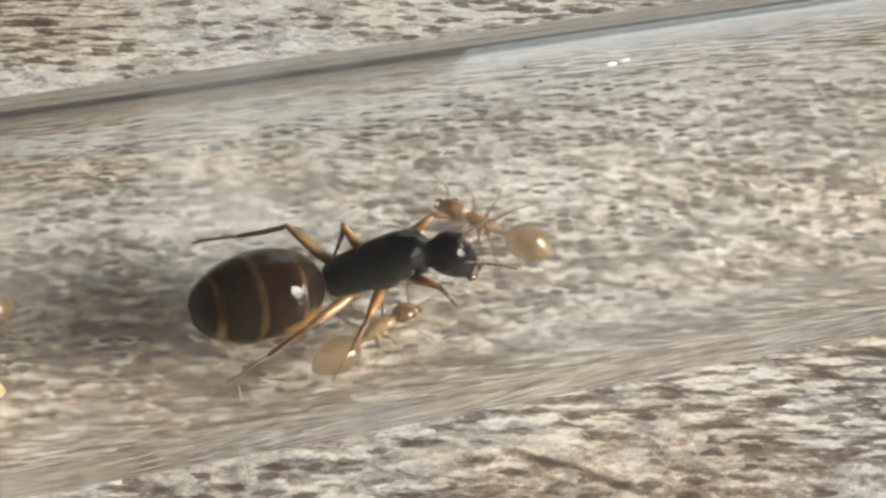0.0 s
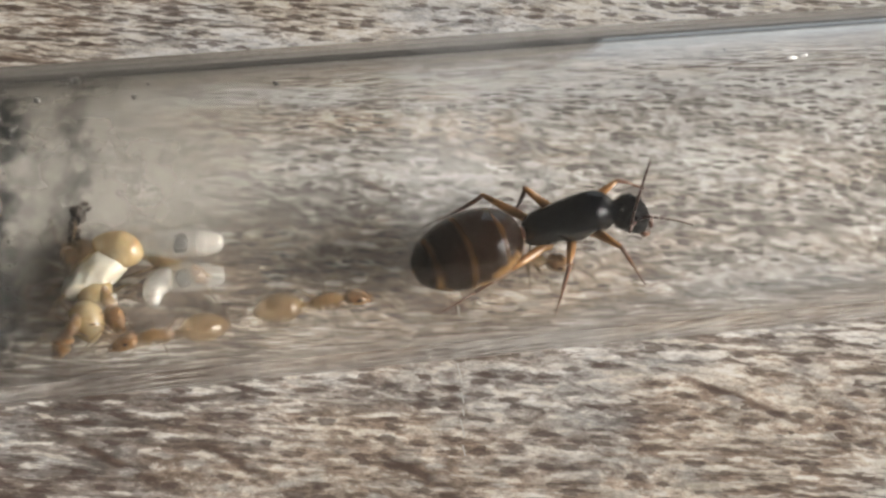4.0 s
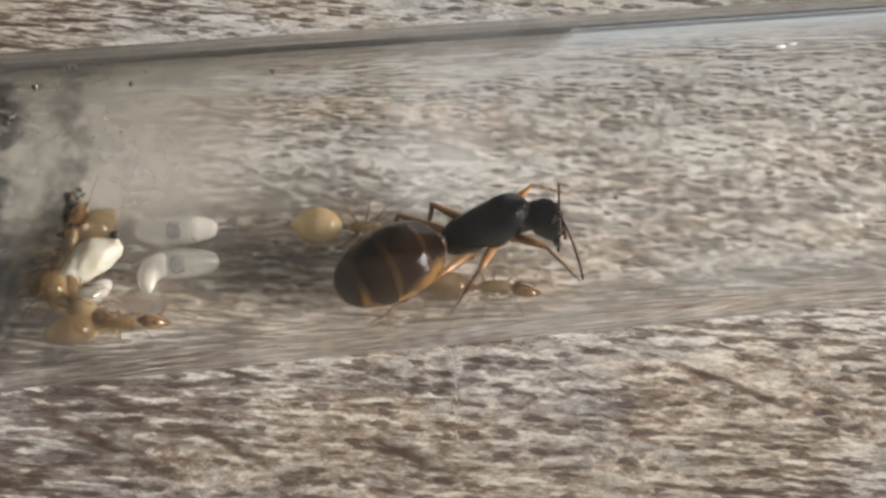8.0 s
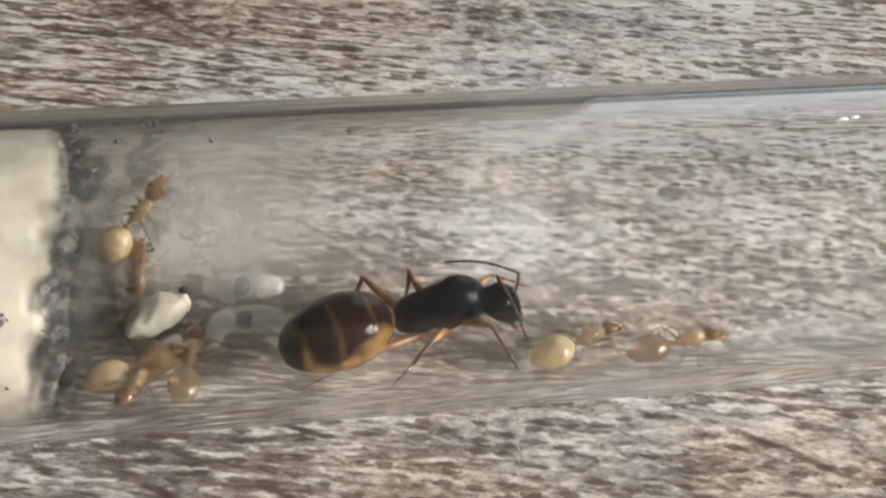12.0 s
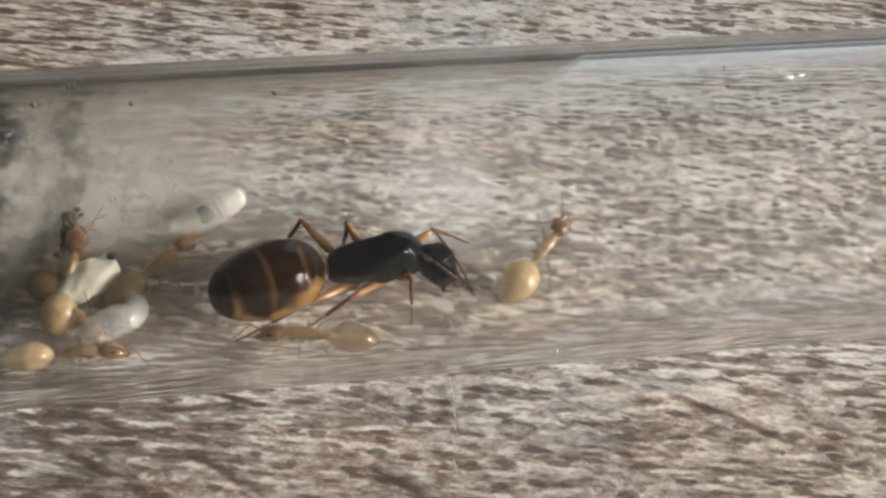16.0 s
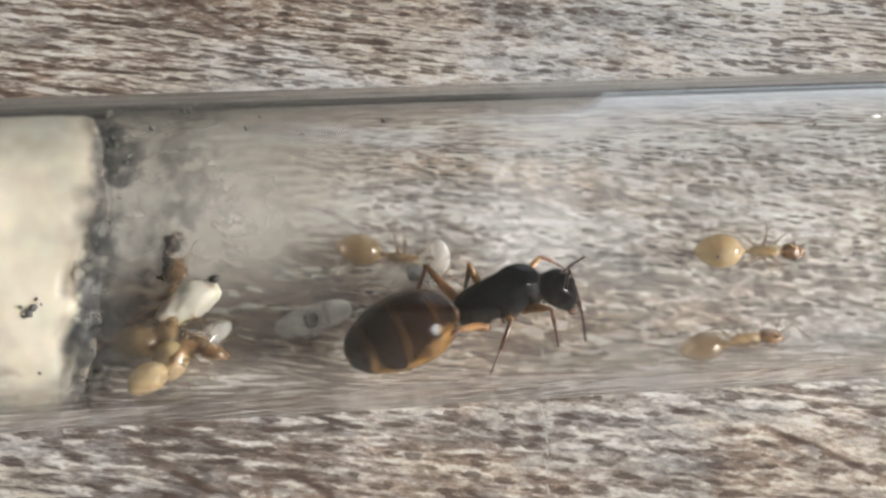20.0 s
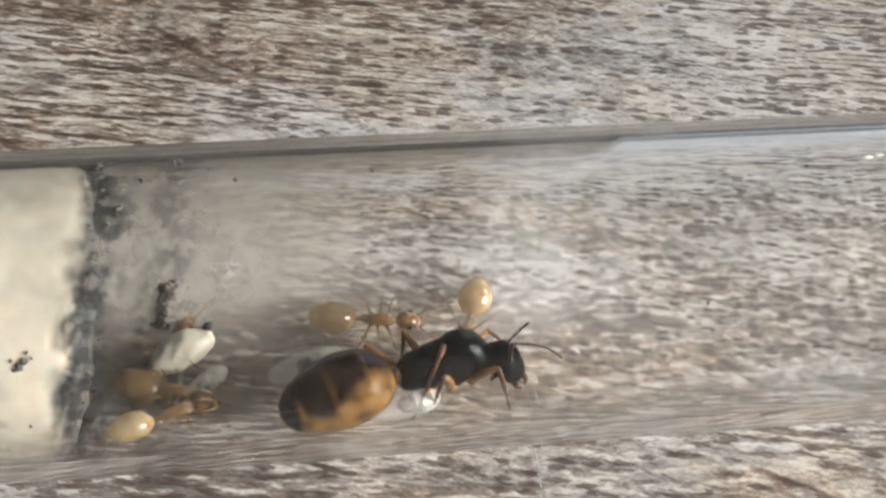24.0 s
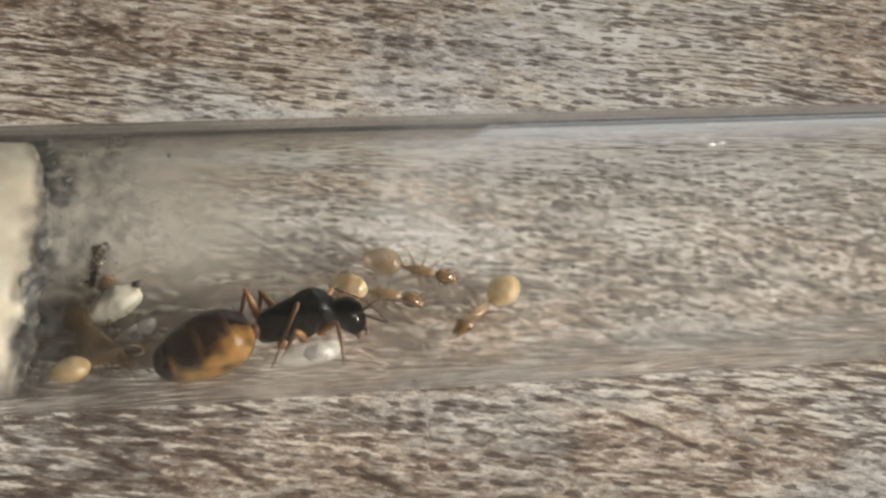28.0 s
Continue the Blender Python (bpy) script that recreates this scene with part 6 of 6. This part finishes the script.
    walk_ant(workers[0], [
        (0, 5.59, 3.75, 1.92, -28.23, -15, 154.27),
        (2, 3.2, -1.07, 0.93, 7.75, 3.7, 154.63),
        (3.5, 3.2, 0.74, 0.89, -2.58, -5.34, 115.89),
        (5, 3.2, 2.5, 1.3, 4.63, -19.92, 76.64),
        (6, 3.2, 2.31, 1.23, 6.12, -17.82, 70.7),
        (11, 3.2, 5.99, 4.1, 33.87, -48.9, 48.31),
        (12, 3.2, 6.7, 5.49, 57.96, -48.65, 25.17),
        (17, 3.2, 1.41, 0.99, 2.51, -11.08, 77.15),
        (19, 3.2, 0.72, 0.89, 0.84, -5.74, 81.68),
        (21, 3.2, 0.31, 0.86, 0.1, -2.47, 87.79),
        (21.5, 3.2, -0.08, 0.85, -0.19, 0.63, 73.37),
        (22.17, 8.51, 1.33, 0.97, -7.37, -7.77, 133.72),
        (22.83, 13.83, 2.74, 1.4, -22.15, 4.19, -169.82),
        (23.5, 19.14, 3.99, 2.06, -10.26, 32.46, -108.64),
        (24, 19.27, 2.71, 1.38, -8.18, 20.78, -112.05),
        (25, 19.07, 2.62, 1.35, -18.98, 10.38, -152.36),
        (25.33, 19.36, 3.22, 1.61, -24.73, -10.51, 158.4),
        (25.67, 19.65, 3.79, 1.94, -7.9, -31.1, 105.03),
        (26, 19.95, 4.32, 2.3, 25.85, -27.73, 43.83),
        (26.5, 19.22, 3.84, 1.97, -8.44, -31.48, 105.87),
        (27, 18.5, 3.33, 1.67, -25.73, -10.8, 158.75),
        (27.33, 19.07, 2.98, 1.5, -4, -24.34, 99.62),
        (27.67, 19.65, 2.62, 1.35, 16.57, -13.94, 39),
        (28, 20.22, 2.26, 1.22, 17.7, 5.16, -15.73)])
    walk_ant(workers[1], [
        (0, 8.54, 5.72, 3.7, 51.08, 16.97, -13.26),
        (1, 7.93, 4.31, 2.29, 35.72, 10.63, -14.39),
        (2, 6.61, 4.08, 2.13, 31.95, 14.56, -21.95),
        (5, 8.8, 2.45, 1.28, 18.78, 7.17, -20.16),
        (6, 16.54, 3.59, 1.82, 29.62, -5.82, 10.11),
        (7, 19.09, 3.55, 1.8, 28.75, 8.21, -14.59),
        (8, 18.1, 2.98, 1.5, 24.31, 3.9, -8.56),
        (9, 23.68, 0.25, 0.85, 1.61, 1.26, -38.18),
        (9.25, 24.15, -0.54, 0.87, -4.19, 0.96, 12.87),
        (9.5, 24.62, -1.32, 0.97, -4.59, 9.6, 64.32),
        (10, 25.12, -0.65, 0.88, -1.46, 4.99, 73.67),
        (10.5, 24.51, 0.19, 0.85, 0.55, -1.4, 68.44),
        (11, 24.13, 0.15, 0.85, 0.36, -1.18, 72.9),
        (11.5, 24.75, -0.01, 0.85, -0.08, 0.08, 46.47),
        (12, 26.19, -1.85, 1.09, -13.54, 6.59, 25.48),
        (12.5, 25.59, -2.69, 1.38, -21.52, 5.14, 12.81),
        (14.5, 28.22, 1.67, 1.05, 12.59, -4.82, 20.61),
        (15, 28.75, 1.28, 0.97, 9.73, -3.43, 19.21),
        (16, 27.85, 2.1, 1.17, 11.6, -12.65, 46.86),
        (17, 27.96, 1.91, 1.11, 12.56, -9.12, 35.42),
        (18, 28.29, 2.5, 1.3, 18.26, -9.35, 26.21),
        (19, 29.49, 3.07, 1.54, 22.75, -11.75, 25.89),
        (19.5, 28.33, 3.59, 1.82, 29.82, -4.68, 8.1),
        (20, 35.36, 3.78, 1.93, 31.85, 1.87, -3.01),
        (20.5, 42.16, 2.86, 1.45, 23.23, -4.11, 9.49),
        (21.5, 48.62, 2.53, 1.31, 20.71, 0.63, -1.68),
        (22.5, 48.79, 4.48, 2.43, 21.72, 32.98, -53.8),
        (23.5, 48.95, 6.13, 4.33, -45.65, 42.7, -146.46),
        (24.5, 49.12, 6.97, 6.41, -77.17, -1.81, 179.59),
        (25.5, 42.6, 6.58, 5.21, -66.94, -4.78, 177.97),
        (26, 35.38, 5.64, 3.6, -51.93, -3.54, 177.24),
        (26.5, 26.53, 4.72, 2.63, -41.33, 0.43, -179.51),
        (27, 27.9, 4.54, 2.48, -38.06, 11.28, -165.98),
        (27.5, 27.92, 3.2, 1.61, -23.56, 12.71, -153.22),
        (28, 26.6, 0.64, 0.88, -3.92, 3.34, -139.63)])
    walk_ant(workers[2], [
        (0, 28.75, -0.58, 0.87, -4.18, 2.03, 25.81),
        (1, 27.85, -0.44, 0.86, -3.51, 0.15, 2.49),
        (2, 27.88, 0.71, 0.88, 5.55, 1.15, -11.66),
        (5, 25.18, 0.62, 0.88, 4.84, 1.02, -11.89),
        (7, 24.75, -1.16, 0.94, -9.05, -2.2, -13.57),
        (8, 24.07, -2.78, 1.41, -21.77, -7.19, -17.39),
        (8.5, 23.53, -2.27, 1.22, -10.7, 15.23, 54.28),
        (9, 24.56, -1.71, 1.06, -9.2, 10.42, 48.16),
        (9.5, 28.32, -1.08, 0.93, -8.68, -0.81, -5.3),
        (10, 29.25, -2.1, 1.17, -15.91, 6.4, 21.34),
        (10.5, 27.72, -2.71, 1.38, -22.3, 0.08, 0.19),
        (10.67, 27.55, -2.6, 1.34, -16.22, 14.02, 39.78),
        (10.83, 27.39, -2.48, 1.3, -2.45, 20.2, 82.94),
        (11, 27.22, -2.37, 1.25, 11.37, 15.77, 126.51),
        (11.17, 27.65, -3.14, 1.58, -11.38, 23.62, 63.32),
        (11.33, 28.08, -3.88, 2, -32.71, 3.58, 5.55),
        (11.5, 28.51, -4.56, 2.49, -25.91, -31.07, -46.73),
        (12, 31.35, -2.77, 1.41, -22.14, 5.39, 13.01),
        (12.5, 33.67, -2.22, 1.2, -15.99, 8.48, 27.22),
        (13.17, 30.0, -2.67, 1.37, -9.62, 19.83, 63.44),
        (13.83, 24.5, -2.66, 1.36, 10.11, 19.43, 118.2),
        (14.5, 19.33, -2.64, 1.36, 21.23, 4.48, 168.64),
        (15, 16.83, -4.26, 2.25, 25.53, 27.07, 136.37),
        (16, 15.04, -3.55, 1.8, 28.97, 7.38, 166.94),
        (16.17, 15.82, -4.02, 2.09, 20.96, 27.68, 129.51),
        (16.33, 16.59, -4.46, 2.42, -5.32, 38.33, 81.46),
        (16.5, 17.37, -4.88, 2.77, -34.18, 27.93, 34.6),
        (17, 17.52, -2.02, 1.14, -10.95, 12.25, 47.64),
        (18, 21.01, -4.02, 2.09, -33.58, 7.12, 10.58),
        (19, 26.26, -3.39, 1.71, -27.91, 5.07, 9.47),
        (20, 32.45, -3.66, 1.86, -30.45, 4.96, 8.37),
        (20.5, 36.52, -2.3, 1.23, -17.36, 7.28, 22.08),
        (21, 38.81, -4.58, 2.51, -37.26, 15.28, 19.11),
        (21.5, 43.6, -3.99, 2.07, -32.75, 9.42, 14.28),
        (24, 48.71, -0.89, 0.91, -7.03, 1.11, 8.95),
        (25.5, 50.32, 1.71, 1.06, 13.68, -2.02, 8.24),
        (26, 51.46, 1.12, 0.94, 8.69, -2.23, 14.26),
        (26.25, 50.84, 3.39, 1.71, 18.43, -21.88, 48.2),
        (26.5, 50.23, 5.28, 3.18, -2.03, -47.62, 92.74),
        (26.75, 52.2, 3.18, 1.59, 17.26, -20.27, 48.12),
        (27, 54.18, 0.64, 0.88, 4.82, -1.69, 19.29),
        (28, 62.71, -2.07, 1.16, -15.46, 6.75, 23.01)])
    walk_ant(workers[3], [
        (0, 35.54, 4.23, 2.23, -31.44, -19.01, 151.95),
        (0.5, 28.33, 5.76, 3.76, -52.45, -13.23, 170.02),
        (1, 21.56, 5.39, 3.3, -47.47, 13.35, -168.04),
        (1.5, 14.15, 3.97, 2.06, -33.77, -0.34, 179.49),
        (2, 11.89, 3.73, 1.9, -31.35, -2.29, 176.25),
        (2.5, 10.75, 0.46, 0.86, -3.12, 1.89, -148.78),
        (5, 6.2, -3.05, 1.53, 25.14, 1.83, 176.11),
        (6, 5.68, -2.3, 1.23, 17.93, 5.52, 163.43),
        (6.33, 5.24, -2.49, 1.3, 7.49, 19.01, 111.97),
        (6.67, 4.8, -2.68, 1.37, -11.84, 18.71, 56.85),
        (7, 4.35, -2.87, 1.45, -23.51, 2.81, 6.43),
        (8, 4.95, -3.02, 1.52, -24.97, -0.45, -0.97),
        (9, 6.73, -3.66, 1.86, -30.79, 0.48, 0.81),
        (10, 4.69, -2.61, 1.34, -15.66, 14.8, 42.34),
        (11, 6.09, -1.89, 1.1, -3.31, 14.97, 77.37),
        (12, 5.54, -1.06, 0.93, -1.7, 8.38, 78.51),
        (14.5, 6.57, 3.41, 1.72, 26.79, -10.12, 19.19),
        (15, 6.58, 0.98, 0.92, 6.42, -4.58, 35.34),
        (16, 7.65, 3, 1.51, 20.45, -14.36, 33.63),
        (17, 8.06, 2.51, 1.31, 20.4, -2.77, 7.39),
        (18, 9.29, 2.84, 1.44, 22.34, -7.08, 16.69),
        (19, 12.64, 3.81, 1.95, 32.21, -0.58, 0.93),
        (20, 15.22, 4.39, 2.36, 36.9, 9.35, -12.2),
        (20.5, 16.84, 4.85, 2.74, 41.89, 9.05, -9.94),
        (21, 20.28, 4.66, 2.57, 40.55, 3.11, -3.63),
        (21.5, 19.32, 4.46, 2.41, 38.55, 0.83, -1.04),
        (23.5, 15.86, 3.67, 1.86, 30.85, 1.51, -2.52),
        (24, 14.12, 3.6, 1.82, 30.09, 3.37, -5.79),
        (25, 15.76, 3.98, 2.06, 33.79, 1, -1.49),
        (27, 20.96, 4.6, 2.52, 39.99, 1.73, -2.06),
        (28, 22.54, 3.83, 1.96, 31.15, 9.36, -15.07)])
    walk_ant(workers[4], [
        (0, 8.07, 3.93, 2.03, 32.4, 8.29, -12.79),
        (2.5, 3.2, -1.03, 0.92, -8.22, -0.87, -6.03),
        (4.5, 17.39, -1.3, 0.97, -10.48, 0.51, 2.75),
        (5, 17.15, -1.89, 1.1, -15.19, -2, -7.33),
        (5.17, 16.97, -1.93, 1.11, -6.29, -14.33, -65.99),
        (5.33, 16.8, -1.96, 1.12, 9.52, -12.84, -127.03),
        (5.5, 16.62, -2, 1.14, 16.18, 1.44, 175.06),
        (6, 13.55, -2.34, 1.24, 19.1, 0.43, 178.77),
        (7, 9.37, -3.13, 1.57, 25.87, 2.36, 175.16),
        (8, 3.2, 2.86, 1.44, -17.15, 16.37, -137.59),
        (9, 3.2, 3.13, 1.57, -25.94, -1.14, 177.67),
        (10, 3.2, 3.4, 1.71, -19.16, -21.36, 133.66),
        (11, 3.2, 3.66, 1.86, 4.46, -30.52, 81.27),
        (12, 3.2, 3.84, 1.97, 1.9, -32.42, 86.46),
        (17, 3.2, 2.16, 1.19, 4.87, -16.95, 73.71),
        (18, 3.2, 1.63, 1.04, 2.4, -12.94, 79.39),
        (19, 3.2, 2.45, 1.28, 4.34, -19.56, 77.22),
        (21, 3.2, 2.02, 1.14, 3.66, -16.04, 76.95),
        (24, 3.2, 1.96, 1.12, 8.75, -13.36, 56.34),
        (25, 3.2, 1.29, 0.97, 4.83, -9.23, 62.22),
        (27, 3.2, 1.72, 1.06, 6.98, -12.04, 59.58),
        (28, 3.2, 1.86, 1.1, 4.68, -14.33, 71.69)])
    walk_ant(workers[5], [
        (0, 9.48, 1.04, 0.93, -8.14, -2.05, 165.98),
        (1, 7.77, -1.16, 0.95, 9.33, 0.74, 175.53),
        (2, 3.2, -1.64, 1.04, 12.78, 3.58, 164.61),
        (3.5, 3.2, -0.92, 0.91, 5.67, -4.74, -140.21),
        (5, 3.2, -0.19, 0.85, -0.16, -1.5, -83.98),
        (5.33, 3.2, -0.49, 0.87, 2.82, -2.68, -136.55),
        (5.67, 3.2, -0.78, 0.89, 6.21, 0.97, 171.15),
        (6, 3.2, -1.08, 0.93, 4.15, 7.62, 118.68),
        (8, 3.2, 0.69, 0.88, -1.35, -5.36, 104.19),
        (11, 3.2, -0.89, 0.91, -3.67, 6.13, 59.04),
        (12, 3.2, -1.08, 0.93, -8.03, 3.25, 21.91),
        (15, 3.2, -2.93, 1.48, -23.73, 4.67, 10.48),
        (16, 3.2, -3.44, 1.73, -28.65, -2.36, -4.31),
        (17, 3.2, -1.52, 1.01, -9.81, 7.36, 36.55),
        (18, 3.2, -2.11, 1.17, -12.49, 11.81, 42.73),
        (19, 3.2, -1.63, 1.04, -7.67, 10.75, 54.17),
        (20, 3.2, -1.94, 1.12, -10.76, 11.58, 46.55),
        (21, 3.2, -1.93, 1.12, -11.78, 10.42, 40.94),
        (24, 3.2, -2.71, 1.38, -20.75, 8.25, 20.74),
        (25, 3.2, -2.69, 1.38, -21.14, 6.74, 16.88),
        (27, 3.2, -2.79, 1.42, -21.65, 7.77, 18.8),
        (28, 3.2, -2.54, 1.32, -19.12, 8.34, 22.7)])
    walk_ant(workers[6], [
        (0, 10.34, 4.08, 2.13, -34.73, 2.53, -176.36),
        (1.67, 7.96, 3.07, 1.54, -18.43, 17.9, -137.32),
        (3.33, 5.58, 1.95, 1.12, -0.74, 15.85, -92.69),
        (5, 3.2, 0.81, 0.9, 3.81, 5.3, -54.23),
        (6, 3.2, -0.09, 0.85, -0.38, -0.63, -58.86),
        (8, 3.2, -0.41, 0.86, -2.24, -2.43, -47.34),
        (12, 3.2, -2.28, 1.22, 9.02, -16.36, -119.39),
        (15, 3.2, 0.1, 0.85, 0.34, 0.73, -65.4),
        (18, 3.2, 0.79, 0.89, 4.54, 4.42, -44.15),
        (21, 3.2, -1.28, 0.97, -10.1, -2.12, -11.73),
        (24, 3.2, -0.35, 0.86, -2.62, -1.1, -22.81),
        (28, 3.2, -0.24, 0.85, -1.06, -1.56, -55.86)])
    walk(silver, [(t, lying((x - 0.9, y - 0.8, 0.9), (x + 0.9, y + 0.8, 0.9), 0.6)) for t, x, y in (
        (0, 3.9, 0.1), (10, 3.9, 0.1), (15, 4.7, -0.2), (19, 5.0, 0.05), (28, 5.3, 0.3))])
    key_thing(pale_cocoons[0], [
        (0, 8.67, 3.3, 2.61, 31.5, 1.28, -2.08),
        (12.5, 8.67, 3.3, 2.61, 31.5, 1.28, -2.08),
        (15, 6.26, 4.98, 4.11, 51.33, -9.64, 7.63),
        (16, 10.5, 4.77, 3.85, 46.15, -18.52, 16.97),
        (17, 10.66, 3.54, 2.76, 32.84, -9.44, 14.25),
        (18.5, 9.93, 1.77, 1.93, 14.65, -7.12, 25.39),
        (20, 10.57, 0.85, 1.74, 7.36, -2.46, 18.39),
        (28, 10.57, 0.85, 1.74, 7.36, -2.46, 18.39)])
    key_thing(pale_cocoons[1], [
        (0, 8.43, 1.54, 1.87, -14.07, -0.35, 178.6),
        (12.5, 8.43, 1.54, 1.87, -14.07, -0.35, 178.6),
        (13.5, 7.48, 0.61, 1.71, -3.62, -4.14, 131.2),
        (15, 5.87, -0.51, 1.7, -4.29, 1.77, 22.38),
        (17.6, 5.4, -0.1, 1.68, -1.59, 0.92, 30.07),
        (18.5, 9.9, 2.2, 1.98, 18.0, -3.0, 22.0),
        (19.3, 14.6, 3.0, 2.4, 26.0, -3.0, 14.0),
        (20.0, 16.3, 3.2, 2.52, 28.5, -3.0, 8.0),
        (20.5, 18.0, 3.7, 2.85, 34.0, -2.0, 2.0),
        (21, 24.92, 3.5, 2.73, 31.97, 10.85, -16.79),
        (23.5, 15.45, -2.68, 2.28, -24.12, 7.06, 15.35),
        (28, 15.45, -2.68, 2.28, -24.12, 7.06, 15.35)])


motions()
